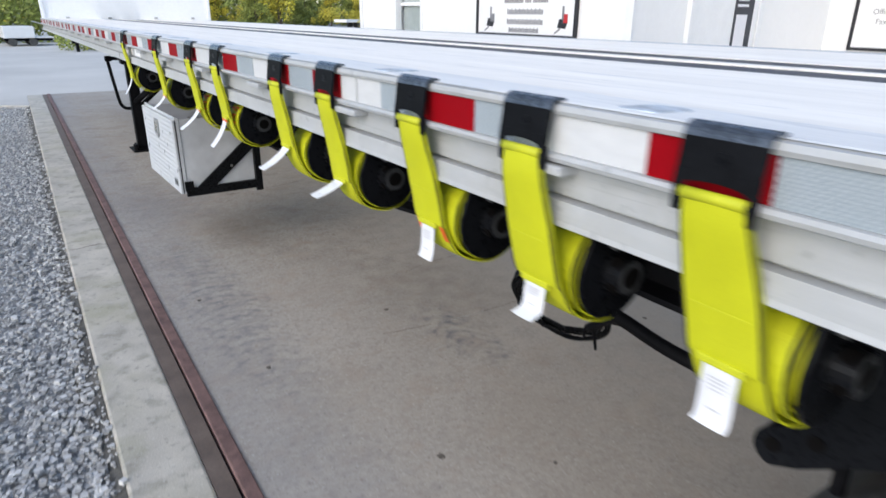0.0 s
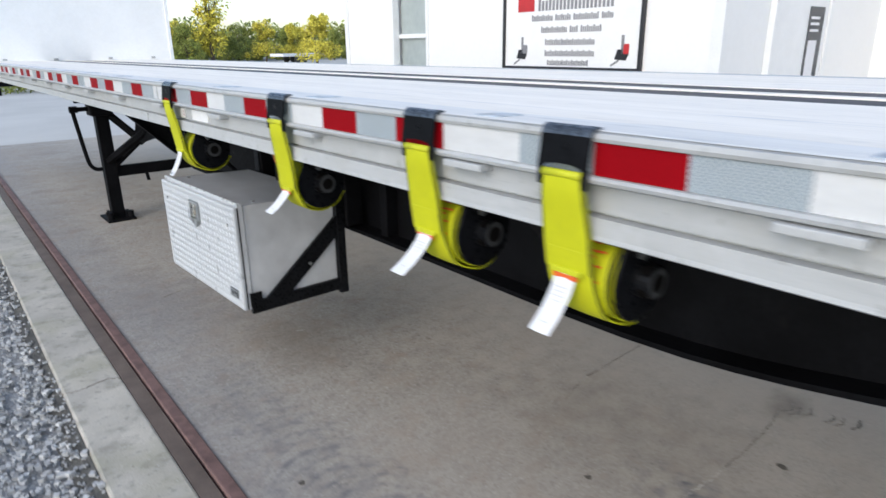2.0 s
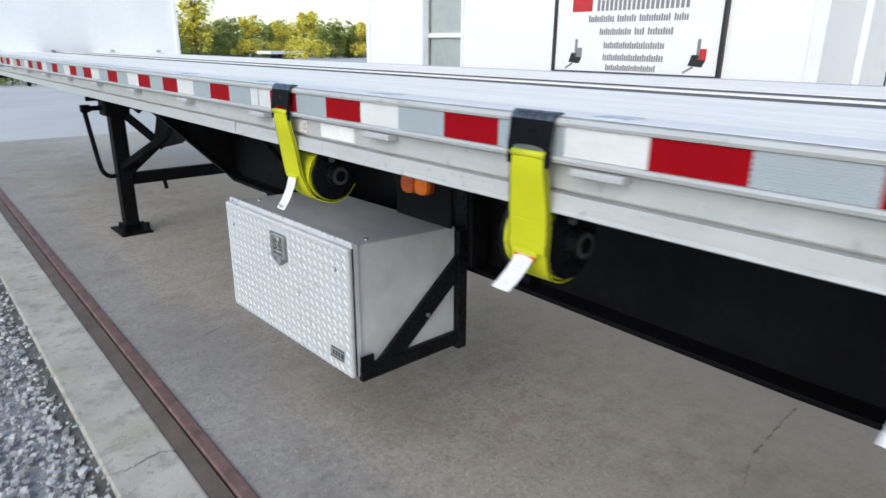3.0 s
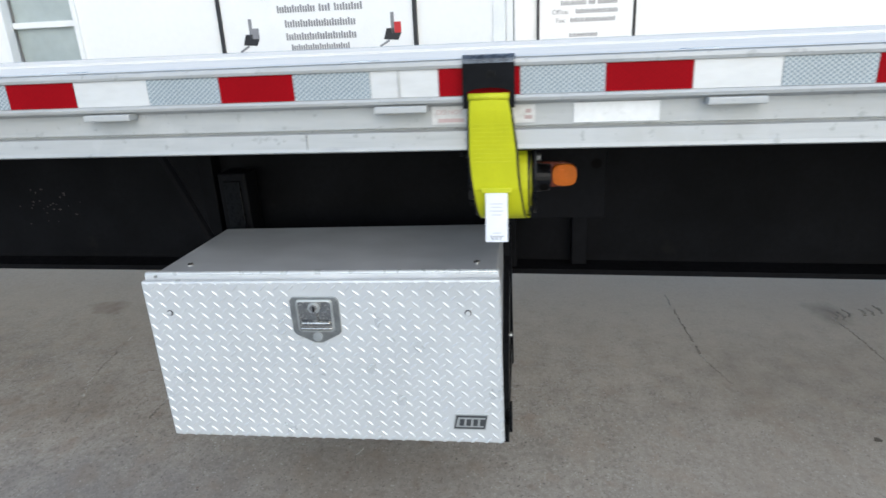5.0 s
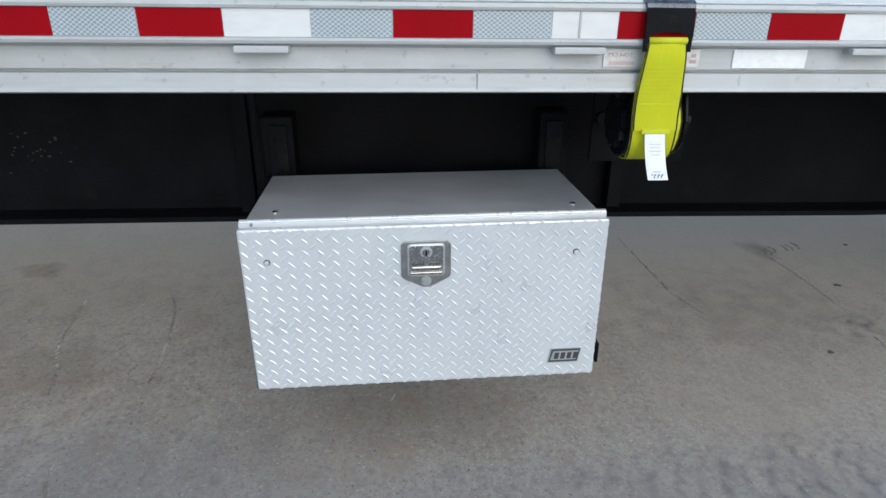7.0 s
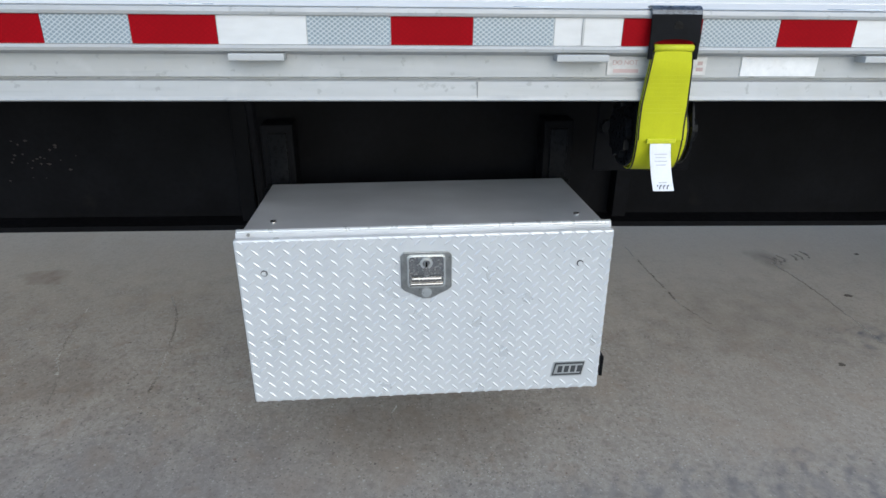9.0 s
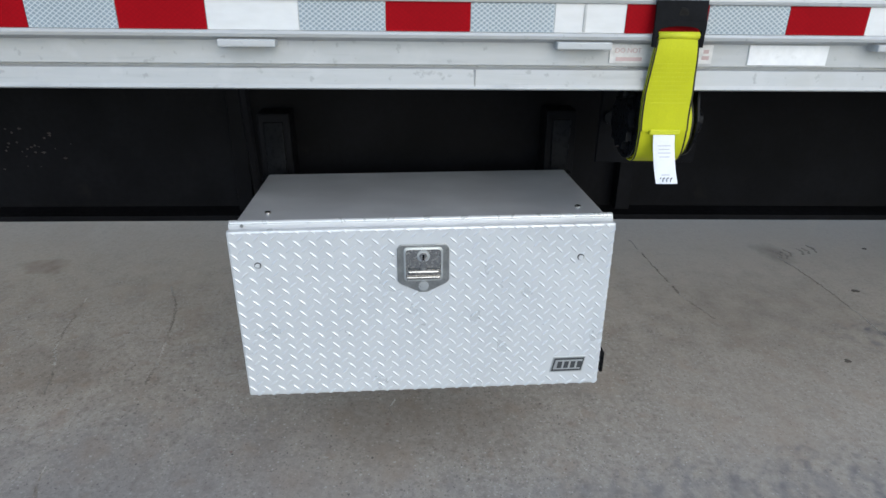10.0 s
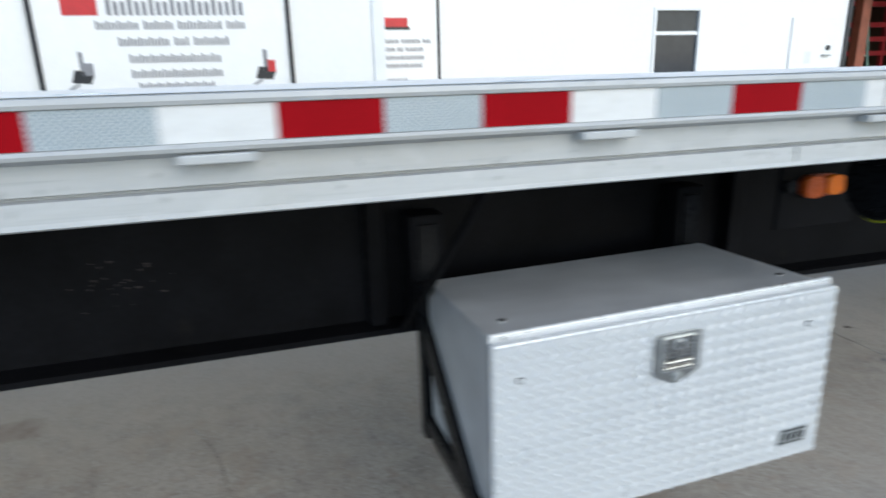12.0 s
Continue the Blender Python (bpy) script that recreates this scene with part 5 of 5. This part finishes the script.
part("wall", box(RX + 0.2, 15.8, -4.35, -4.15, 0, 4.2), INTERIOR, bld, "brown inside wall of the workshop")
part("roof", box(WX - 0.3, 16.3, SY - 0.02, 11.3, 4.2, 4.4), TRIM_WHITE, bld)
part("roof", box(RX - 0.3, 16.3, -14.3, SY - 0.02, 4.2, 4.4), TRIM_WHITE, bld)
part("corner_trim", box(WX - 0.02, WX - 0.001, 10.78, 10.88, 0, 4.2, 0.003), TRIM_WHITE, front)
part("corner_trim", box(WX - 0.02, WX - 0.001, SY - 0.02, SY + 0.08, 0, 4.2, 0.003), TRIM_WHITE, front)


def window(x, hole, glass, parent, rails, deep=0.0):
    y0, y1, z0, z1 = hole
    f = 0.05
    w = part("window", box(x - 0.02, x + 0.08, y0 + 0.001, y0 + f, z0 + 0.001, z1 - 0.001, 0.004), TRIM_WHITE, parent, "white sash window")
    for a, b, c, d in ((y1 - f, y1 - 0.001, z0 + 0.001, z1 - 0.001), (y0 + f, y1 - f, z0 + 0.001, z0 + f), (y0 + f, y1 - f, z1 - f, z1 - 0.001)):
        part("window_frame", box(x - 0.02, x + 0.08, a, b, c, d, 0.004), TRIM_WHITE, w)
    for z in rails:
        part("sash_bar", box(x + deep * 0.8, x + deep * 0.8 + 0.07, y0 + f, y1 - f, z - 0.028, z + 0.028, 0.004), TRIM_WHITE, w)
    lev = [z0 + f] + [z for z in rails] + [z1 - f]
    for a, b in zip(lev, lev[1:]):
        part("pane", box(x + deep + 0.03, x + deep + 0.036, y0 + f, y1 - f, a, b), glass, w)
    part("window_sill", box(x - 0.05, x - 0.001, y0 - 0.03, y1 + 0.03, z0 - 0.04, z0 - 0.002, 0.005), TRIM_WHITE, w)


window(WX, W1, REFLECT_GLASS, front, (1.68,), 0.09)
front.rotation_euler.z = -0.04
window(RX, W2, DARK_GLASS, back, (1.905,))
# doors
dr = part("door", box(5.35, 6.46, SY - 0.045, SY - 0.002, 0.02, 2.08, 0.004), TRIM_WHITE, side, "white entrance door with a glazed strip")
part("door_pane", box(6.01, 6.36, SY - 0.052, SY - 0.046, 1.15, 1.87, 0.002), DARK_GLASS, dr, "dark glass")
for z in (1.64, 1.70, 1.755):
    part("notice_line", box(6.05, 6.25, SY - 0.055, SY - 0.0525, z, z + 0.025), TAG_WHITE, dr)
part("notice", box(6.05, 6.25, SY - 0.055, SY - 0.0525, 1.20, 1.56), TAG_WHITE, dr, "white notice behind the glass")
for x in (5.25, 6.47):
    part("door_casing", box(x, x + 0.09, SY - 0.06, SY - 0.002, 0, 2.17, 0.004), TRIM_WHITE, side)
d2 = part("door", box(RX - 0.03, RX - 0.002, -4.25, -3.25, 0.02, 2.15, 0.004), WALL_WHITE, back, "white steel door with round lock")
part("door_lock", cyl((RX - 0.05, -4.08, 1.64), (RX - 0.03, -4.08, 1.64), 0.045), SIGN_BLACK, d2)
part("door_lever", box(RX - 0.09, RX - 0.03, -4.12, -3.96, 1.50, 1.525, 0.006), STEEL_PLATE, d2)
part("door_notice", box(RX - 0.034, RX - 0.0305, -3.72, -3.58, 1.38, 1.58), TAG_WHITE, d2)
# workshop behind the open gate
part("jamb", box(RX - 0.03, RX - 0.002, -4.54, -4.46, 0, 3.4, 0.004), SIGN_BLACK, back)
post = alone("roof_post", box(10.2, 10.4, -7.55, -7.3, 0, 4.2, 0.01), POST_RUST, "rust red steel post inside the workshop", "post")
rack = thing("storage_rack", (12.2, -10, 0), "red steel storage rack with dark shelves", "rack")
for y in (-12.4, -10.4, -8.4):
    part("upright", box(12.0, 12.1, y, y + 0.09, 0, 3.2, 0.005), RACK_RED, rack)
for z in (0.4, 0.95, 1.5, 1.85, 2.2, 2.7):
    part("shelf_beam", box(11.98, 12.0, -12.4, -8.3, z, z + 0.12, 0.004), RACK_RED, rack)
    part("shelf", box(12.0, 12.6, -12.4, -8.3, z + 0.02, z + 0.04), SIGN_BLACK, rack)
ladder = thing("ladder", (11.6, -9.0, 0), "pale green ladder leaning on the rack", "ladder")
for y in (-9.1, -8.75):
    part("stile", tube([(11.2, y, 0), (11.9, y - 0.35, 3.0)], 0.03, 6, 0), GREEN_PAINT, ladder)
for k in range(9):
    t = (k + 1) / 10
    part("rung", cyl((11.2 + 0.7 * t, -9.1 - 0.35 * t, 3 * t), (11.2 + 0.7 * t, -8.75 - 0.35 * t, 3 * t), 0.015, seg=8), GREEN_PAINT, ladder)


def sign(x, y0, y1, z0, z1, label):
    s = thing("wall_sign", (x, (y0 + y1) / 2, z0), label, "sign")
    part("panel", box(x - 0.02, x - 0.002, y0, y1, z0, z1), SIGN_WHITE, s)
    for a, b, c, d in ((y0 - 0.035, y0, z0 - 0.035, z1 + 0.035), (y1, y1 + 0.035, z0 - 0.035, z1 + 0.035), (y0, y1, z0 - 0.035, z0), (y0, y1, z1, z1 + 0.035)):
        part("frame_bar", box(x - 0.04, x - 0.001, a, b, c, d, 0.004), SIGN_BLACK, s)
    return s


def bars(s, x, y, z, words, h, mat=SIGN_INK):
    """A line of writing as runs of thin plain bars of the letters' size, from +y to -y."""
    for w in words:
        n = max(1, round(w / (h * 0.40)))
        bm = bmesh.new()
        for k in range(n):
            a, p = y - w * k / n, w / n
            box(x - 0.0235, x - 0.0195, a - p * 0.62, a, z, z + h * (0.8 if k % 3 else 1.0), 0, bm)
        part("lettering_bar", bm, mat, s)
        y -= w + h * 0.5


def lettering(s, words, x, y, z, size, mat):
    """Words in relief on a face towards -x, read from +y to -y."""
    cu = bpy.data.curves.new("lettering", "FONT")
    cu.body, cu.size, cu.extrude = words, size, 0.0006
    ob = bpy.data.objects.new("lettering", cu)
    me = bpy.data.meshes.new_from_object(ob)
    bpy.data.objects.remove(ob)
    me.transform(Matrix(((0, 0, -1, x), (-1, 0, 0, y), (0, 1, 0, z), (0, 0, 0, 1))))
    bm = bmesh.new()
    bm.from_mesh(me)
    part("lettering", bm, mat, s)


def forklift_picture(s, x, y, z, mat):
    part("picture", prism([(y, z + 0.05), (y - 0.13, z + 0.04), (y - 0.16, z + 0.10), (y - 0.12, z + 0.14), (y - 0.03, z + 0.14)], x - 0.0235, x - 0.0195, "x"), SIGN_BLACK, s)
    part("picture", box(x - 0.0235, x - 0.0195, y - 0.10, y - 0.07, z + 0.10, z + 0.27), SIGN_INK, s)
    part("picture", box(x - 0.0242, x - 0.0198, y - 0.16, y - 0.10, z + 0.10, z + 0.19), mat, s)
    part("picture", prism([(y + 0.04, z - 0.02), (y + 0.04, z), (y - 0.05, z + 0.05), (y - 0.05, z + 0.03)], x - 0.0235, x - 0.0195, "x"), SIGN_INK, s)


s1 = sign(WX, 5.49, 7.26, 1.33, 2.62, "white company sign in a black frame on the wall")
part("emblem", box(WX - 0.0235, WX - 0.0195, 6.83, 7.07, 1.885, 2.14), SIGN_RED, s1, "red square emblem")
bars(s1, WX, 6.77, 1.885, [0.98], 0.12)
bars(s1, WX, 6.86, 1.785, [0.30, 0.21, 0.32, 0.14], 0.062)
bars(s1, WX, 6.72, 1.668, [0.36, 0.11, 0.26], 0.062)
bars(s1, WX, 6.66, 1.545, [0.66], 0.062)
bars(s1, WX, 6.66, 1.435, [0.66], 0.062)
bars(s1, WX, 6.62, 1.345, [0.55], 0.055)
forklift_picture(s1, WX, 7.08, 1.36, SIGN_INK)
forklift_picture(s1, WX, 5.76, 1.36, SIGN_RED)
s1.location.x -= 0.066
s1.rotation_euler.z = -0.04
s2 = sign(RX, 3.12, 4.37, 1.20, 2.75, "white company sign in a black frame on the set-back wall")
part("picture", box(RX - 0.0235, RX - 0.0195, 3.55, 3.95, 2.02, 2.14), SIGN_RED, s2, "red truck picture")
part("picture", box(RX - 0.0235, RX - 0.0195, 3.52, 3.98, 1.98, 2.02), SIGN_BLACK, s2)
bars(s2, RX, 4.16, 1.80, [0.25, 0.20, 0.28, 0.12], 0.06)
bars(s2, RX, 4.08, 1.69, [0.34, 0.09, 0.26], 0.06)
lettering(s2, "Office:", RX - 0.0235, 4.20, 1.58, 0.085, SIGN_INK)
bars(s2, RX, 3.88, 1.58, [0.56], 0.06)
lettering(s2, "Fax:", RX - 0.0235, 4.15, 1.47, 0.085, SIGN_INK)
bars(s2, RX, 3.95, 1.47, [0.60], 0.06)
bars(s2, RX, 3.96, 1.28, [0.38], 0.05)


lettering(lab, LABEL_WORDS[0], *LABEL_WORDS[1:], FADED_RED)


# ---- distance: trees, parked vehicles ----
def tree(name, at, h, seed, leaf, spread=0.5, n=5200):
    r = random.Random(seed)
    t = thing(name, at, "broad green tree with low sunlight painted into its yellow leaves" if leaf is LEAF_SUNLIT else "dense dark green leafy tree", "tree", "trees behind the lot")
    x, y, z = at
    part("trunk", tube([(x, y, z - 0.2), (x + r.uniform(-.2, .2), y, z + h * 0.3), (x + r.uniform(-.3, .3), y, z + h * 0.75)], h * 0.03, 8, 3, None, h * 0.008), BARK, t)
    bm = bmesh.new()
    lobes = []
    for k in range(34):
        a, hh = r.uniform(0, 6.28), r.uniform(0.16, 0.95)
        d = h * spread * r.uniform(0.2, 0.9) * (1.15 - hh * 0.75)
        c = Vector((x + d * math.cos(a), y + d * math.sin(a), z + h * hh))
        lobes.append((c, h * r.uniform(0.06, 0.17)))
        if k < 6:
            part("limb", tube([(x, y, z + h * 0.25 + 0.03 * h * k), tuple(c)], h * 0.010, 5, 0, None, h * 0.003), BARK, t)
    verts, polys = [], []
    for k in range(n):
        c, rad = r.choice(lobes)
        d = Vector((r.gauss(0, 1), r.gauss(0, 1), r.gauss(0, 1))).normalized() * rad * r.uniform(0.45, 1.08)
        p = c + d
        u = Vector((r.gauss(0, 1), r.gauss(0, 1), r.gauss(0, 1))).normalized()
        w = u.orthogonal().normalized()
        s = h * r.uniform(0.012, 0.03)
        b = len(verts)
        verts += [p - u * s, p + w * s * 0.6, p + u * s, p - w * s * 0.6]
        polys.append((b, b + 1, b + 2, b + 3))
    me = bpy.data.meshes.new("crown")
    me.from_pydata([tuple(q - Vector(at)) for q in verts], [], polys)
    me.materials.append(leaf)
    c = new("crown", me)
    c.parent = t
    return t


kinds = [tree("tree", (20, 78, 0), 3.8, 1, LEAF), tree("tree", (26, 84, 0), 4.5, 2, LEAF_SUNLIT), tree("tree", (32, 80, 0), 4.2, 3, LEAF), tree("tree", (26.5, 74, 0), 9.0, 4, LEAF_SUNLIT, 0.26, 2600)]
rt = random.Random(9)
for k in range(46):
    x = -14 + k * 1.85 + rt.uniform(-0.8, 0.8)
    if 25.5 < x < 27.5:
        continue
    copy_thing(kinds[k % 3], pose(x, 76 + rt.uniform(-4, 10), rt.uniform(-0.6, 0), 0, 0, rt.uniform(0, 360)))
verts, polys = [], []
for k in range(16000):
    x, y = rt.uniform(-40, 75), rt.uniform(86, 96)
    z = rt.uniform(0, 1) ** 0.8 * (3.9 + 0.8 * math.sin(x * 0.5) + 0.8 * math.sin(x * 1.3 + 1))
    u = Vector((rt.gauss(0, 1), rt.gauss(0, 1), rt.gauss(0, 1))).normalized()
    w = u.orthogonal()
    p, s, b = Vector((x, y, z)), rt.uniform(0.2, 0.45), len(verts)
    verts += [p - u * s, p + w * s * 0.6, p + u * s, p - w * s * 0.6]
    polys.append((b, b + 1, b + 2, b + 3))
me = bpy.data.meshes.new("undergrowth")
me.from_pydata([tuple(q) for q in verts], [], polys)
me.materials.append(LEAF)
tagged(new("undergrowth", me), "dense dark green undergrowth at the edge of the lot", "bushes", kind="stuff")


def hedge_leaves(x0, x1, y0, y1, top, count, size):
    """Leaf corners and faces of a dense uneven hedge."""
    verts, polys = [], []
    for k in range(count):
        x, y = rt.uniform(x0, x1), rt.uniform(y0, y1)
        z = rt.uniform(0, 1) ** 0.75 * top * (1 + 0.22 * math.sin(x * 1.7 + 0.6) + 0.14 * math.sin(x * 4.1))
        u = Vector((rt.gauss(0, 1), rt.gauss(0, 1), rt.gauss(0, 1))).normalized()
        w = u.orthogonal()
        p, s, b = Vector((x, y, z)), rt.uniform(0.5, 1.0) * size, len(verts)
        verts += [tuple(q) for q in (p - u * s, p + w * s * 0.6, p + u * s, p - w * s * 0.6)]
        polys.append((b, b + 1, b + 2, b + 3))
    return verts, polys


verts, polys = hedge_leaves(-13, 2.9, 39.5, 43, 2.1, 9000, 0.14)
me = bpy.data.meshes.new("hedge")
me.from_pydata(verts, [], polys)
me.materials.append(LEAF)
tagged(new("hedge", me), "dense dark green hedge beside the lot", "hedge", kind="stuff")


def cargo_trailer(at, turn):
    c = thing("cargo_trailer", (0, 0, 0), "small white closed cargo trailer parked before the hedge", "trailer")
    part("body", box(-0.62, 0.62, -0.9, 0.9, 0.34, 0.86, 0.03), CAR_WHITE, c)
    part("chassis", box(-0.6, 1.3, -0.8, 0.8, 0.22, 0.335, 0.01), BLACK_STEEL, c)
    part("platform", box(0.63, 1.35, -0.85, 0.85, 0.34, 0.40, 0.01), CAR_WHITE, c)
    for a in (-0.3, 0.5):
        for s in (-0.95, 0.78):
            part("wheel", cyl((a, s, 0.17), (a, s + 0.16, 0.17), 0.17), RUBBER, c)
    c.matrix_basis = pose(*at, 0, 0, turn)


def parked_cart(at, turn):
    c = thing("flat_trailer", (0, 0, 0), "low white flat trailer parked by the trees", "trailer")
    part("bed", box(-3.2, 3.2, -1.1, 1.1, 0.62, 0.92, 0.03), CAR_WHITE, c)
    for a in (-1.2, -0.3):
        for s in (-1.05, 0.83):
            part("wheel", cyl((a, s, 0.36), (a, s + 0.22, 0.36), 0.36), RUBBER, c)
    part("drawbar", box(3.2, 4.4, -0.06, 0.06, 0.66, 0.78, 0.01), BLACK_STEEL, c)
    c.matrix_basis = pose(*at, 0, 0, turn)


cargo_trailer((0.15, 37.2, 0), 4)
parked_cart((33, 66, 0), 12)
copy_thing(kinds[3], pose(37.5, 52.5, -1.6, 0, 0, 40))
copy_thing(kinds[1], pose(30, 57, -0.2, 0, 0, 100))
fence = thing("guard_rail", (6, 30, 0), "low dark guard rail along the edge of the lot", "guard rail")
for k in range(9):
    part("post", box(1.9 + k * 1.5, 2.02 + k * 1.5, 30.4, 30.52, 0, 0.5), BLACK_STEEL, fence)
part("rail", box(1.8, 14.2, 30.53, 30.58, 0.30, 0.48), BLACK_STEEL, fence)
verts, polys = hedge_leaves(1.4, 15, 31, 33.5, 0.55, 5000, 0.08)
me = bpy.data.meshes.new("low_hedge")
me.from_pydata(verts, [], polys)
me.materials.append(LEAF)
tagged(new("low_hedge", me), "low dark green bushes behind the guard rail", "bushes", kind="stuff")

# ---- marks on the slab ----
CURB_Y = 5.24
for pts, sd in (([(1.665, 6.243), (1.45, 6.15), (1.223, 6.105), (0.99, 6.07), (0.845, 6.068)], 1), ([(1.55, 6.60), (1.399, 6.579), (1.15, 6.54), (0.95, 6.46), (0.795, 6.417)], 2),
                ([(1.921, 2.959), (1.7, 2.93), (1.4, 2.92), (1.07, 2.94), (0.75, 2.99)], 3), ([(2.2, 3.73), (1.9, 3.72), (1.595, 3.704), (1.468, 3.696), (1.22, 3.62)], 4),
                ([(0.72, 5.11), (0.665, 5.13), (0.61, 5.105)], 5), ([(0.42, 6.22), (0.32, 6.20), (0.24, 6.16)], 6)):
    for k, bm in enumerate(dashed(pts, 0.0025 if sd < 3 else 0.0013 if sd < 5 else 0.0012, sd)):
        alone("crack", bm, CRACK if k % 4 else CHIPPED, kind="structure")
alone("crack", crack([(-0.49, CURB_Y), (-0.40, CURB_Y - 0.02), (-0.30, CURB_Y + 0.01), (-0.24, CURB_Y - 0.025)], 0.0045, 8), CRACK, kind="structure")
for x, y, a, sd in ((0.152, 2.994, .012, 1), (0.904, 3.23, .013, 2), (1.514, 2.781, .016, 5), (0.069, 3.913, .012, 6), (2.03, 2.374, .013, 7), (0.805, 1.779, .008, 8), (0.474, 2.039, .016, 9)):
    alone("oil_spot", blot(x, y, a, a * 1.3, sd), SPOT, kind="structure")
for x, y, sd in ((1.955, 2.90, 41), (1.985, 2.865, 42), (1.965, 2.93, 43), (2.005, 2.745, 44), (2.035, 2.69, 45), (2.0, 2.78, 46)):
    alone("scrape", crack([(x - 0.045, y + 0.012), (x - 0.01, y - 0.006), (x + 0.045, y + 0.004)], 0.0045, sd), CRACK, kind="structure")
